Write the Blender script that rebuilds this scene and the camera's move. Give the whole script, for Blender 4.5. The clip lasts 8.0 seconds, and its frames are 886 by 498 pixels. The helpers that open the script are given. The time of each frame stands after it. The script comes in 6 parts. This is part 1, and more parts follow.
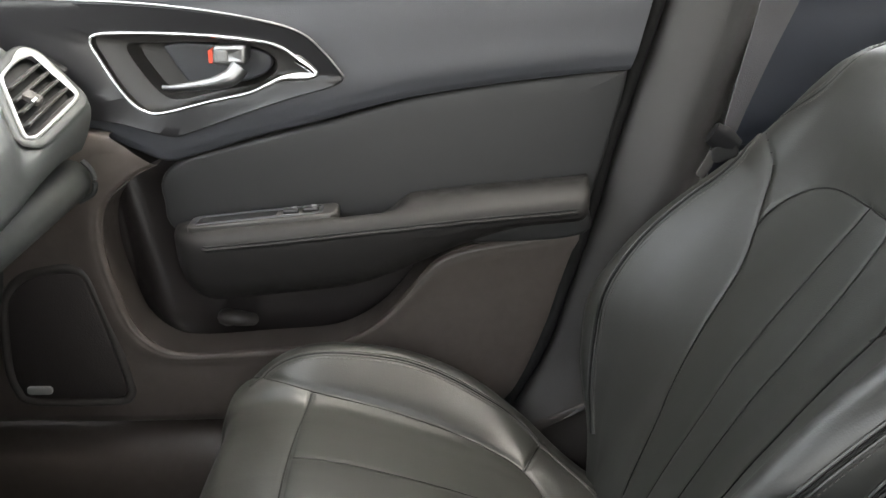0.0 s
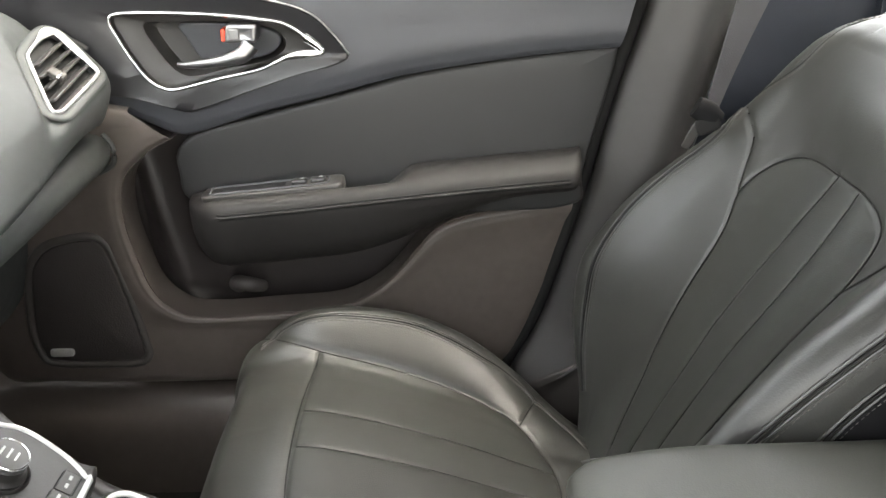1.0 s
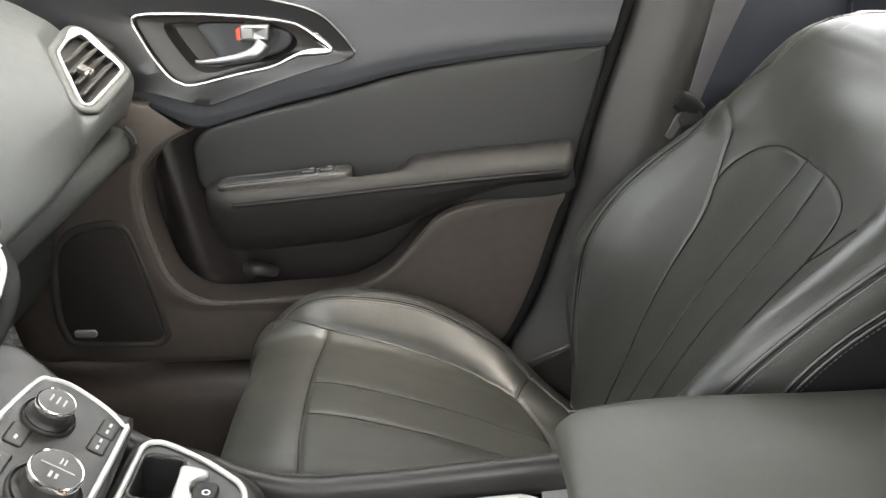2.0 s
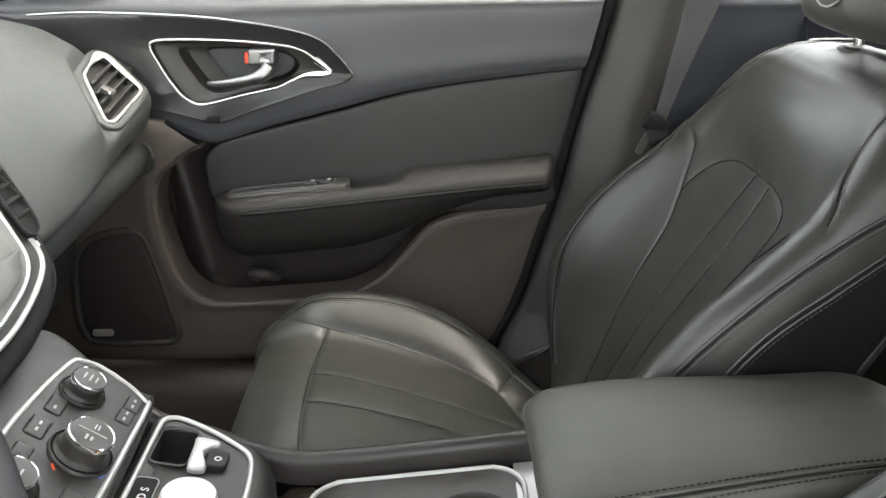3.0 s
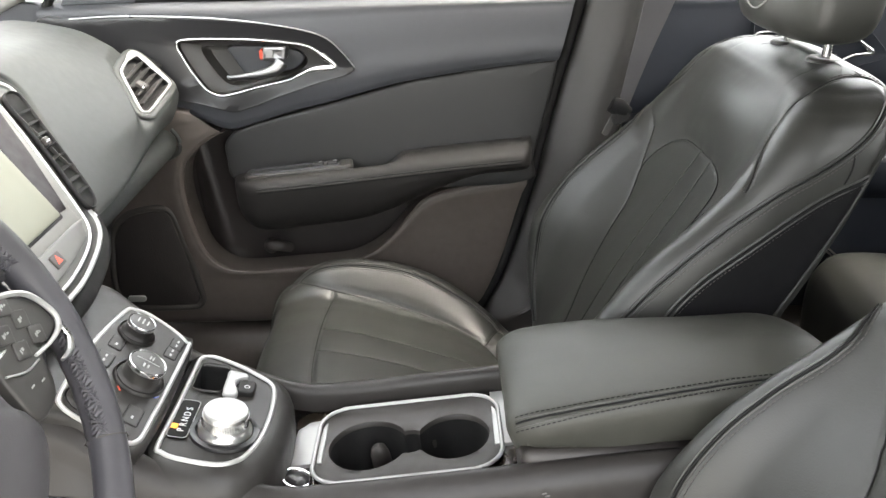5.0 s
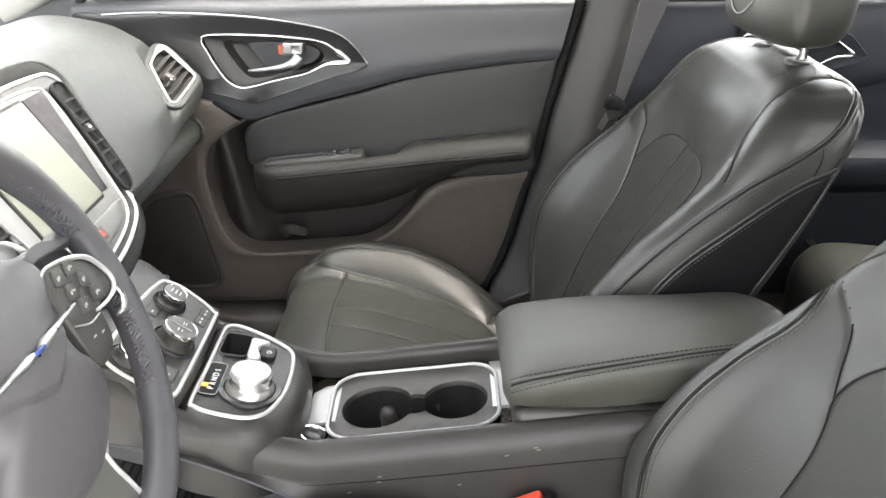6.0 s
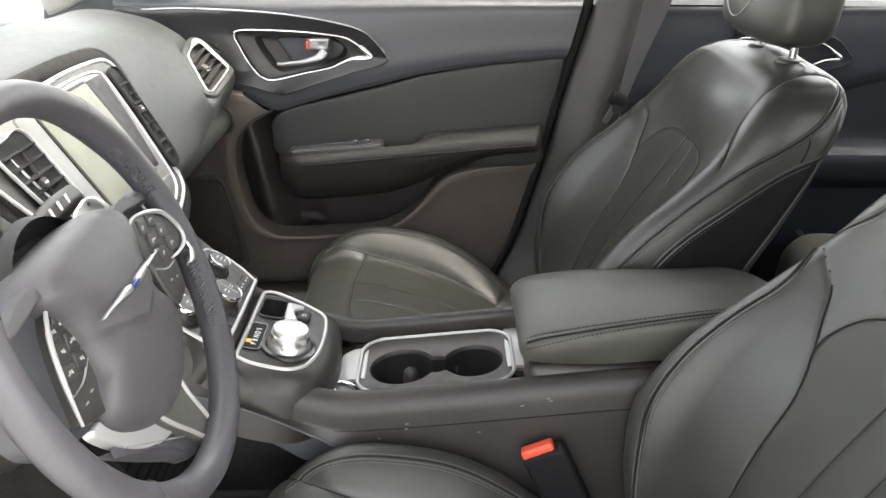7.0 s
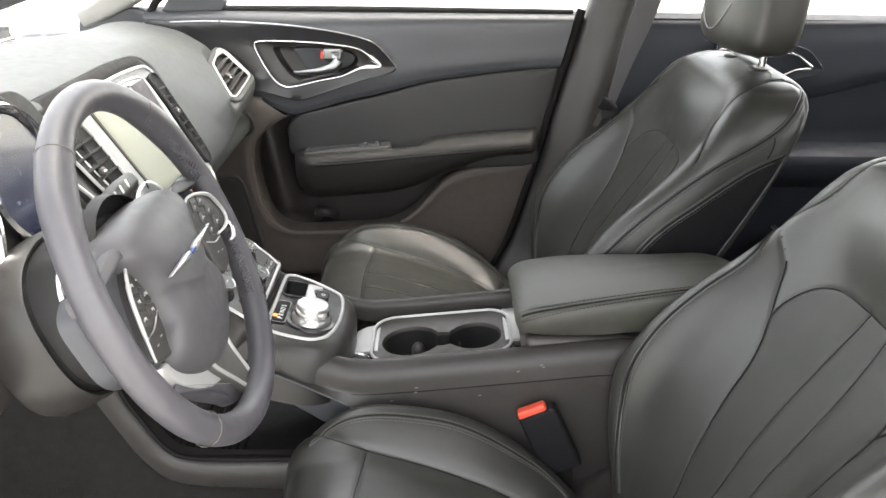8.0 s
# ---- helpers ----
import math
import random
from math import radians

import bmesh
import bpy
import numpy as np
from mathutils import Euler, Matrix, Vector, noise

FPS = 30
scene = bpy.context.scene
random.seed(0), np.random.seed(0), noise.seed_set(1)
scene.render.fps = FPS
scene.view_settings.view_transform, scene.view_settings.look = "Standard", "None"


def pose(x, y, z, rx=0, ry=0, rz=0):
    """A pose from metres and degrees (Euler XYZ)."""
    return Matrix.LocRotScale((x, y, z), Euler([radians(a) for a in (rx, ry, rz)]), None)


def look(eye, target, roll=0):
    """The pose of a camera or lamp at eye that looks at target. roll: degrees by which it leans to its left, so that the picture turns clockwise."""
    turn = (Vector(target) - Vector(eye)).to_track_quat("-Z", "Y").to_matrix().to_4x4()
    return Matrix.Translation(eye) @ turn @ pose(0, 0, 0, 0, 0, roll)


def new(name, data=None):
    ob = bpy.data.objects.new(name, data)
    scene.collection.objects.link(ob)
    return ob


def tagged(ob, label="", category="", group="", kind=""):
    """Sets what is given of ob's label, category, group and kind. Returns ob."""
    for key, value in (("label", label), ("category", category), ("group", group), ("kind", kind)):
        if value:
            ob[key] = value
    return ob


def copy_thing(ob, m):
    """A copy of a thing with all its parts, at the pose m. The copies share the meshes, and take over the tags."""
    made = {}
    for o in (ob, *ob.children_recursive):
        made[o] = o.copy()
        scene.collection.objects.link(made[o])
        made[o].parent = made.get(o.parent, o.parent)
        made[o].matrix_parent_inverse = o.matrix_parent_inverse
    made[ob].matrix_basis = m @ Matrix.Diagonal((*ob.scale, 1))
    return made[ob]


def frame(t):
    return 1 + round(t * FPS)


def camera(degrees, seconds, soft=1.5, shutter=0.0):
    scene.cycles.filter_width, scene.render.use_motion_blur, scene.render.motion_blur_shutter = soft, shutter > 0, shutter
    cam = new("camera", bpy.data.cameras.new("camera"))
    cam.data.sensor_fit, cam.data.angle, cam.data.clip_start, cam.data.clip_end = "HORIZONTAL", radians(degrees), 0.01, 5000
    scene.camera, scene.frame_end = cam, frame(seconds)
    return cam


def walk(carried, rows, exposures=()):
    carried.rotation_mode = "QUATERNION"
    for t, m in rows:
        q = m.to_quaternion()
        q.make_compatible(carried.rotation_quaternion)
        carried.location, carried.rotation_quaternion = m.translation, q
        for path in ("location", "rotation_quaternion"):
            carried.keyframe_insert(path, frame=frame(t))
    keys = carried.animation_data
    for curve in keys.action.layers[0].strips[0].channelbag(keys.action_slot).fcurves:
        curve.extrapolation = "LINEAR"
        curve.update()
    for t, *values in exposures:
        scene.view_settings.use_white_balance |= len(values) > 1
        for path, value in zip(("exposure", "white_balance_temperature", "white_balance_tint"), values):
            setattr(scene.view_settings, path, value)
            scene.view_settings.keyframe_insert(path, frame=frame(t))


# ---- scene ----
cam = camera(53.0, 8.0)
PATH = [
    (0, (-0.031, -0.406, 0.896), (-0.001, 1.448, 0.147), -0.2),
    (0.5, (-0.035, -0.436, 0.902), (0.004, 1.405, 0.122), -0.0),
    (1, (-0.032, -0.472, 0.908), (-0.003, 1.364, 0.115), -0.3),
    (1.5, (-0.037, -0.508, 0.906), (-0.009, 1.328, 0.113), -0.5),
    (3, (-0.016, -0.666, 0.94), (0.007, 1.19, 0.195), -0.3),
    (3.5, (-0.011, -0.709, 0.951), (0.019, 1.144, 0.198), -0.5),
    (4, (-0.001, -0.751, 0.972), (0.024, 1.098, 0.209), -1.3),
    (4.5, (0.006, -0.796, 0.977), (0.02, 1.05, 0.208), -1.3),
    (6, (0.004, -0.951, 1.013), (0.002, 0.888, 0.225), -0.4),
    (6.5, (-0.013, -0.999, 1.009), (-0.012, 0.842, 0.229), 0.2),
    (7, (-0.033, -1.073, 1.012), (-0.022, 0.773, 0.244), 0.6),
    (7.5, (-0.039, -1.153, 1.022), (-0.028, 0.698, 0.263), 0.8),
    (8, (-0.043, -1.224, 1.031), (-0.029, 0.633, 0.289), 0.7),
]
EXPOSURES = [(0.0, 3.30, 7150, 9), (0.5, 3.48, 7200, 9), (1.0, 3.70, 7350, 9), (1.5, 3.75, 7450, 9), (3.0, 3.19, 7250, 8), (4.5, 3.31, 7250, 9), (6.0, 3.67, 7250, 10), (6.5, 3.36, 7250, 10), (7.0, 3.22, 7250, 10), (7.5, 3.32, 7250, 10), (8.0, 3.27, 7250, 10)]
walk(cam, [(t, look(eye, target, roll)) for t, eye, target, roll in PATH], EXPOSURES)

# ---- world and sun ----
world = bpy.data.worlds.new("sky")
scene.world = world
world.use_nodes = True
wn = world.node_tree
sky = wn.nodes.new("ShaderNodeTexSky")
sky.sky_type = "NISHITA"
sky.sun_disc = False
sky.sun_elevation, sky.sun_rotation = radians(68), radians(72)
sky.air_density, sky.dust_density, sky.ozone_density = 1.0, 2.0, 1.0
pale = wn.nodes.new("ShaderNodeHueSaturation")          # thin cloud greys the blue
pale.inputs["Saturation"].default_value = 0.33
wn.links.new(sky.outputs[0], pale.inputs["Color"])
wn.links.new(pale.outputs[0], wn.nodes["Background"].inputs[0])
wn.nodes["Background"].inputs[1].default_value = 0.15

sun = new("sun", bpy.data.lights.new("sun", "SUN"))
sun.data.energy, sun.data.angle, sun.data.color = 0.40, radians(45), (1.0, 0.975, 0.94)
sun.matrix_world = look((2.5, 0.8, 7.0), (0, 0, 0.5))


# ---- shape helpers ----
def cr(pts, n=60, closed=False):
    """n points of a smooth curve through pts."""
    p = np.array(pts, float)
    k = len(p)
    if closed:
        q = np.vstack([p[-1], p, p[0], p[1]])
        segs = k
    else:
        q = np.vstack([2 * p[0] - p[1], p, 2 * p[-1] - p[-2]])
        segs = k - 1
    fine = []
    for i in range(segs):
        a, b, c, d = q[i:i + 4]
        ta = np.linspace(0, 1, 24, endpoint=False)[:, None]
        fine.append(0.5 * (2 * b + (c - a) * ta + (2 * a - 5 * b + 4 * c - d) * ta ** 2 + (3 * b - a - 3 * c + d) * ta ** 3))
    fine.append(q[-2:-1] if not closed else p[:1])
    f = np.vstack(fine)
    s = np.concatenate([[0], np.cumsum(np.linalg.norm(np.diff(f, axis=0), axis=1))])
    t = np.linspace(0, s[-1], n, endpoint=not closed)
    return np.stack([np.interp(t, s, f[:, j]) for j in range(f.shape[1])], 1)


def curve1(xs, vs):
    """A smooth function of one number through the given places."""
    xs, vs = np.array(xs, float), np.array(vs, float)
    g = np.gradient(vs, xs)

    def f(x):
        x = np.clip(np.asarray(x, float), xs[0], xs[-1])
        i = np.clip(np.searchsorted(xs, x) - 1, 0, len(xs) - 2)
        h = xs[i + 1] - xs[i]
        t = (x - xs[i]) / h
        return ((2 * t ** 3 - 3 * t ** 2 + 1) * vs[i] + (t ** 3 - 2 * t ** 2 + t) * h * g[i]
                + (3 * t ** 2 - 2 * t ** 3) * vs[i + 1] + (t ** 3 - t ** 2) * h * g[i + 1])
    return f


def smooth01(a, b, x):
    t = np.clip((np.asarray(x, float) - a) / (b - a), 0, 1)
    return t * t * (3 - 2 * t)


def sheet(P, cu=False, cv=False):
    """Vertices and faces of a grid of points."""
    nu, nv = P.shape[:2]
    i = np.arange(nu if cu else nu - 1)[:, None]
    j = np.arange(nv if cv else nv - 1)[None, :]
    a, b = i * nv + j, ((i + 1) % nu) * nv + j
    c, d = ((i + 1) % nu) * nv + (j + 1) % nv, i * nv + (j + 1) % nv
    return P.reshape(-1, 3), np.stack([a, b, c, d], -1).reshape(-1, 4).tolist()


def capped(P, cv=True):
    """A grid of rings closed at both ends by a fan."""
    v, f = sheet(P, False, cv)
    nu, nv = P.shape[:2]
    v = np.vstack([v, P[0].mean(0), P[-1].mean(0)])
    a, b = len(v) - 2, len(v) - 1
    for j in range(nv):
        k = (j + 1) % nv
        f.append([a, j, k])
        f.append([b, (nu - 1) * nv + k, (nu - 1) * nv + j])
    return v, f


def joined(*pieces):
    vs, fs, n = [], [], 0
    for v, f in pieces:
        vs.append(np.asarray(v, float))
        fs += [[q + n for q in face] for face in f]
        n += len(v)
    return np.vstack(vs), fs


def moved(piece, m):
    v, f = piece
    r = np.array(m.to_3x3())
    return np.asarray(v, float) @ r.T + np.array(m.translation), f


def tube(pts, r, seg=8, closed=False, n=None, flat=1.0, up=(0, 0, 1)):
    """A round (or flattened) rod along a curve; r may be a list along it."""
    p = cr(pts, n, closed) if n else np.array(pts, float)
    k = len(p)
    tan = (np.roll(p, -1, 0) - np.roll(p, 1, 0)) if closed else np.gradient(p, axis=0)
    tan /= np.linalg.norm(tan, axis=1)[:, None] + 1e-12
    side = np.cross(tan, np.array(up, float))
    side /= np.linalg.norm(side, axis=1)[:, None] + 1e-12
    top = np.cross(side, tan)
    rr = np.interp(np.linspace(0, 1, k), np.linspace(0, 1, len(np.atleast_1d(r))), np.atleast_1d(r))[:, None, None]
    a = np.linspace(0, 2 * np.pi, seg, endpoint=False)
    P = p[:, None] + rr * (np.cos(a)[None, :, None] * side[:, None] + flat * np.sin(a)[None, :, None] * top[:, None])
    return sheet(P, True, True) if closed else capped(P)


def frame_of(origin, u, v):
    """A plane's own axes: u, v in it and w out of it."""
    u = Vector(u).normalized()
    w = u.cross(Vector(v)).normalized()
    v = w.cross(u)
    m = Matrix((u, v, w)).transposed().to_4x4()
    m.translation = Vector(origin)
    return m


def inset(o, d):
    """A closed 2D outline moved inwards by d."""
    t = np.roll(o, -1, 0) - np.roll(o, 1, 0)
    t /= np.linalg.norm(t, axis=1)[:, None] + 1e-12
    area = np.sum(o[:, 0] * np.roll(o[:, 1], -1) - o[:, 1] * np.roll(o[:, 0], -1))
    nrm = np.stack([-t[:, 1], t[:, 0]], 1) * (1 if area > 0 else -1)
    return o + nrm * d


def plate(outline, thick=0.004, bevel=0.002, dome=0.0, m=None, rings=5):
    """A plate with a rounded edge and a domed (or dished) face, its front on w = 0."""
    o = np.array(outline, float)
    if np.sum(o[:, 0] * np.roll(o[:, 1], -1) - o[:, 1] * np.roll(o[:, 0], -1)) < 0:
        o = o[::-1]
    lay = [np.column_stack([o, np.full(len(o), -thick)])]
    for a in np.linspace(0, np.pi / 2, 4):
        lay.append(np.column_stack([inset(o, bevel * (1 - np.cos(a))), np.full(len(o), -bevel * (1 - np.sin(a)))]))
    base = inset(o, bevel)
    c = base.mean(0)
    for k in range(1, rings):
        s = 1 - k / rings
        lay.append(np.column_stack([c + (base - c) * s, np.full(len(o), dome * (1 - s * s))]))
    P = np.array(lay)
    v, f = sheet(P, False, True)
    v = np.vstack([v, [*c, dome], [*o.mean(0), -thick]])
    nv, nu = len(o), len(P)
    for j in range(nv):
        k = (j + 1) % nv
        f.append([(nu - 1) * nv + j, (nu - 1) * nv + k, len(v) - 2])
        f.append([k, j, len(v) - 1])
    return moved((v, f), m) if m is not None else (v, f)


def ring(outline, width, height=0.002, m=None, n=8):
    """A closed trim strip with a rounded section along a 2D outline, standing height proud."""
    o = np.array(outline, float)
    lay = []
    for a in np.linspace(0, np.pi, n):
        lay.append(np.column_stack([inset(o, -width / 2 * np.cos(a)), np.full(len(o), height * np.sin(a))]))
    v, f = sheet(np.array(lay), False, True)
    return moved((v, f), m) if m is not None else (v, f)


def rounded(w, h, r, n=6, cx=0.0, cy=0.0):
    """A rounded rectangle's outline."""
    out = []
    for sx, sy, a0 in ((1, 1, 0), (-1, 1, 90), (-1, -1, 180), (1, -1, 270)):
        for a in np.linspace(a0, a0 + 90, n):
            out.append((cx + sx * (w / 2 - r) + r * math.cos(radians(a)), cy + sy * (h / 2 - r) + r * math.sin(radians(a))))
    return np.array(out)


def round_box(w, d, h, r=0.003, m=None):
    """A box with rounded edges, standing on w = 0."""
    o = rounded(w, d, min(r, w / 2.01, d / 2.01), 5)
    v, f = plate(o, h, min(r, h / 2), 0.0, None, 3)
    v = v + np.array([0, 0, h])
    return moved((v, f), m) if m is not None else (v, f)


def spun(profile, n=40, m=None):
    """A turned shape from (radius, height) pairs."""
    a = np.linspace(0, 2 * np.pi, n, endpoint=False)
    P = np.array([[(r * math.cos(t), r * math.sin(t), h) for t in a] for r, h in profile])
    v, f = sheet(P, False, True)
    return moved((v, f), m) if m is not None else (v, f)


def part(name, piece, material, parent=None, label="", sharp=42):
    v, f = piece
    me = bpy.data.meshes.new(name)
    me.from_pydata([tuple(q) for q in np.asarray(v, float)], [], [tuple(q) for q in f])
    me.validate()
    bm = bmesh.new()
    bm.from_mesh(me)
    bmesh.ops.recalc_face_normals(bm, faces=bm.faces)
    bm.to_mesh(me)
    bm.free()
    me.shade_smooth()
    me.set_sharp_from_angle(angle=radians(sharp))
    me.materials.append(material)
    ob = new(name, me)
    if parent is not None:
        ob.parent = parent
    if label:
        tagged(ob, label)
    return ob


def thing(name, label, category, group="", at=(0, 0, 0), kind=""):
    ob = new(name)
    ob.location = at
    return tagged(ob, label, category, group, kind)


# ---- materials ----
def surface(name, colour, rough=0.5, metal=0.0, grain=900.0, bump=0.15, blotch=0.12, spots=6.0, coat=0.0, spec=0.5,
            depth=0.0004, pebbled=False, rough_var=0.08, dust=0.0):
    m = bpy.data.materials.new(name)
    m.use_nodes = True
    nt = m.node_tree
    b = nt.nodes["Principled BSDF"]
    co = nt.nodes.new("ShaderNodeTexCoord")

    def tex(scale, detail=3.0):
        n = nt.nodes.new("ShaderNodeTexNoise")
        n.inputs["Scale"].default_value, n.inputs["Detail"].default_value = scale, detail
        nt.links.new(co.outputs["Object"], n.inputs["Vector"])
        return n
    big, mid, fine = tex(spots), tex(spots * 11, 5.0), tex(grain)
    add = nt.nodes.new("ShaderNodeMath")
    add.operation = "ADD"
    nt.links.new(big.outputs["Fac"], add.inputs[0])
    nt.links.new(mid.outputs["Fac"], add.inputs[1])
    ramp = nt.nodes.new("ShaderNodeMapRange")
    ramp.inputs["From Min"].default_value, ramp.inputs["From Max"].default_value = 0.6, 1.4
    nt.links.new(add.outputs[0], ramp.inputs["Value"])
    mix = nt.nodes.new("ShaderNodeMix")
    mix.data_type = "RGBA"
    nt.links.new(ramp.outputs[0], mix.inputs["Factor"])
    mix.inputs["A"].default_value = (*[c * (1 - blotch) for c in colour], 1)
    mix.inputs["B"].default_value = (*[min(1, c * (1 + blotch) + dust) for c in colour], 1)
    nt.links.new(mix.outputs["Result"], b.inputs["Base Color"])
    rr = nt.nodes.new("ShaderNodeMapRange")
    rr.inputs["From Min"].default_value, rr.inputs["From Max"].default_value = 0.3, 0.7
    rr.inputs["To Min"].default_value, rr.inputs["To Max"].default_value = max(0.02, rough - rough_var), min(1, rough + rough_var)
    nt.links.new(mid.outputs["Fac"], rr.inputs["Value"])
    nt.links.new(rr.outputs[0], b.inputs["Roughness"])
    b.inputs["Metallic"].default_value = metal
    b.inputs["Specular IOR Level"].default_value = spec
    b.inputs["Coat Weight"].default_value = coat
    b.inputs["Coat Roughness"].default_value = 0.06
    if bump > 0:
        bp = nt.nodes.new("ShaderNodeBump")
        bp.inputs["Strength"].default_value, bp.inputs["Distance"].default_value = bump, depth
        if pebbled:
            vo = nt.nodes.new("ShaderNodeTexVoronoi")
            vo.feature = "SMOOTH_F1"
            vo.inputs["Scale"].default_value = grain
            nt.links.new(co.outputs["Object"], vo.inputs["Vector"])
            nt.links.new(vo.outputs["Distance"], bp.inputs["Height"])
        else:
            nt.links.new(fine.outputs["Fac"], bp.inputs["Height"])
        nt.links.new(bp.outputs[0], b.inputs["Normal"])
    return m


LEATHER = surface("black_leather", (0.0262, 0.0266, 0.0238), 0.39, grain=650, bump=0.3, pebbled=True, blotch=0.14, spots=4, spec=0.62, rough_var=0.03)
LID = surface("lid_leather", (0.050, 0.0500, 0.0425), 0.46, grain=650, bump=0.25, pebbled=True, blotch=0.16, spots=5, spec=0.45, rough_var=0.03)
INSERT = surface("matt_seat_insert", (0.0262, 0.0272, 0.0238), 0.44, grain=900, bump=0.35, pebbled=True, blotch=0.12, spots=4, spec=0.36, rough_var=0.03)
LEATHER_SOFT = surface("soft_door_vinyl", (0.028, 0.028, 0.028), 0.5, grain=800, bump=0.25, pebbled=True, blotch=0.12, spec=0.45)
RIM_LEATHER = surface("wheel_leather", (0.061, 0.059, 0.066), 0.42, grain=700, bump=0.2, pebbled=True, blotch=0.12, spec=0.5)
PLASTIC = surface("grained_black_plastic", (0.050, 0.045, 0.042), 0.46, grain=1100, bump=0.3, pebbled=True, blotch=0.15, spec=0.45)
PAD_SKIN = surface("airbag_skin", (0.070, 0.067, 0.071), 0.48, grain=1000, bump=0.3, pebbled=True, blotch=0.12, spec=0.45)
# lower plastic, brighter and browner: light bounced off the ground is in the colour
LOWER_LIT = surface("lower_trim_lit_brown_grey", (0.090, 0.0755, 0.067), 0.36, grain=1100, bump=0.3, pebbled=True, blotch=0.15, spec=0.45)
PIPING = surface("pale_piping", (0.34, 0.34, 0.33), 0.5, bump=0.0)
ARM_VINYL = surface("armrest_vinyl", (0.0175, 0.016, 0.0155), 0.58, grain=700, bump=0.22, pebbled=True, blotch=0.14, spec=0.32)
PLASTIC_UP = surface("soft_upper_trim", (0.049, 0.051, 0.057), 0.48, grain=900, bump=0.3, pebbled=True, blotch=0.1, spec=0.45)
DASH = surface("soft_dash_skin", (0.034, 0.037, 0.036), 0.55, grain=800, bump=0.0, blotch=0.04, spec=0.45, rough_var=0.03)
# dark seam thread; in the seat grooves it also paints their shadow
SEAM = surface("seam_thread_and_shade", (0.012, 0.012, 0.012), 0.75, bump=0.0, spec=0.2)
# dark rear trim; its blue tint puts reflected sky into the colour
REAR_TRIM = surface("rear_trim_sky_tint", (0.022, 0.025, 0.033), 0.6, grain=700, bump=0.2, pebbled=True, blotch=0.15, spec=0.25)
VINYL = surface("matt_black_vinyl", (0.007, 0.007, 0.008), 0.65, grain=700, bump=0.2, pebbled=True, blotch=0.15, spec=0.18)
SIDE_PLASTIC = surface("console_side_plastic", (0.030, 0.0272, 0.0258), 0.40, grain=1100, bump=0.3, pebbled=True, blotch=0.18, spec=0.4)
DARK = surface("matt_black_plastic", (0.012, 0.012, 0.012), 0.6, bump=0.1, spec=0.35)
RUBBER = surface("black_rubber_seal", (0.008, 0.008, 0.008), 0.75, bump=0.1, spec=0.25)
GLOSS = surface("piano_black", (0.014, 0.0135, 0.0145), 0.30, bump=0.0, blotch=0.1, coat=0.12, rough_var=0.02)
CHROME = surface("bright_chrome", (0.82, 0.82, 0.82), 0.13, 1.0, grain=60, bump=0.02, blotch=0.03, rough_var=0.04)
BRIGHT = surface("bright_satin_trim", (0.47, 0.47, 0.46), 0.36, 0.4, grain=900, bump=0.03, blotch=0.03)
DARK_SATIN = surface("dark_satin_plastic", (0.036, 0.034, 0.032), 0.4, grain=900, bump=0.06, blotch=0.08)
SATIN = surface("satin_silver", (0.66, 0.66, 0.65), 0.33, 1.0, grain=900, bump=0.06, blotch=0.05)
LEVER = surface("lever_satin", (0.30, 0.30, 0.30), 0.36, 1.0, grain=900, bump=0.04, blotch=0.05)
CUP_RIM = surface("cup_rim_plastic", (0.040, 0.036, 0.033), 0.5, grain=900, bump=0.05, blotch=0.08)
SPOKE_GREY = surface("spoke_grey", (0.105, 0.105, 0.095), 0.36, 0.2, grain=900, bump=0.04, blotch=0.06)
STACK_DARK = surface("grey_satin_keys", (0.105, 0.105, 0.10), 0.36, grain=900, bump=0.04, blotch=0.05)
# leather of the seam edges, paler so the highlight is in the colour
EDGE_SHEEN = surface("leather_edge_sheen", (0.058, 0.056, 0.051), 0.50, grain=650, bump=0.2, pebbled=True, blotch=0.2, spec=0.45)
KEY_BLACK = surface("console_black", (0.024, 0.0225, 0.021), 0.42, grain=1100, bump=0.25, pebbled=True, blotch=0.12, spec=0.45)
PILLAR = surface("pillar_trim", (0.047, 0.045, 0.044), 0.5, grain=1000, bump=0.3, pebbled=True, blotch=0.12, spec=0.45)
# darker plastic for the pocket's inside: the recess shade is in the colour
POCKET_SHADED = surface("pocket_plastic_shaded", (0.024, 0.020, 0.019), 0.42, grain=1100, bump=0.2, pebbled=True, blotch=0.12, spec=0.5)
BAR = surface("dark_screen_bar", (0.022, 0.019, 0.021), 0.55, bump=0.0, blotch=0.06, spec=0.3)
CARPET = surface("black_carpet", (0.024, 0.023, 0.022), 0.95, grain=500, bump=1.0, depth=0.003, blotch=0.3, spec=0.1)
WEBBING = surface("belt_webbing", (0.066, 0.064, 0.070), 0.62, grain=500, bump=0.6, depth=0.001, blotch=0.1)
GRILLE = surface("speaker_mesh", (0.034, 0.029, 0.0275), 0.6, grain=500, bump=0.35, depth=0.001, pebbled=True, blotch=0.1, spec=0.3)
STACK = surface("grey_satin_paint", (0.15, 0.15, 0.143), 0.36, grain=900, bump=0.04, blotch=0.05)
# switched-off glass, pale because the sky's reflection is put into the base colour
SCREEN = surface("screen_glass_glare", (0.165, 0.170, 0.135), 0.45, grain=30, bump=0.0, blotch=0.03, spec=0.3, rough_var=0.01)
RED = surface("red_plastic", (0.62, 0.07, 0.035), 0.42, bump=0.05, blotch=0.06)
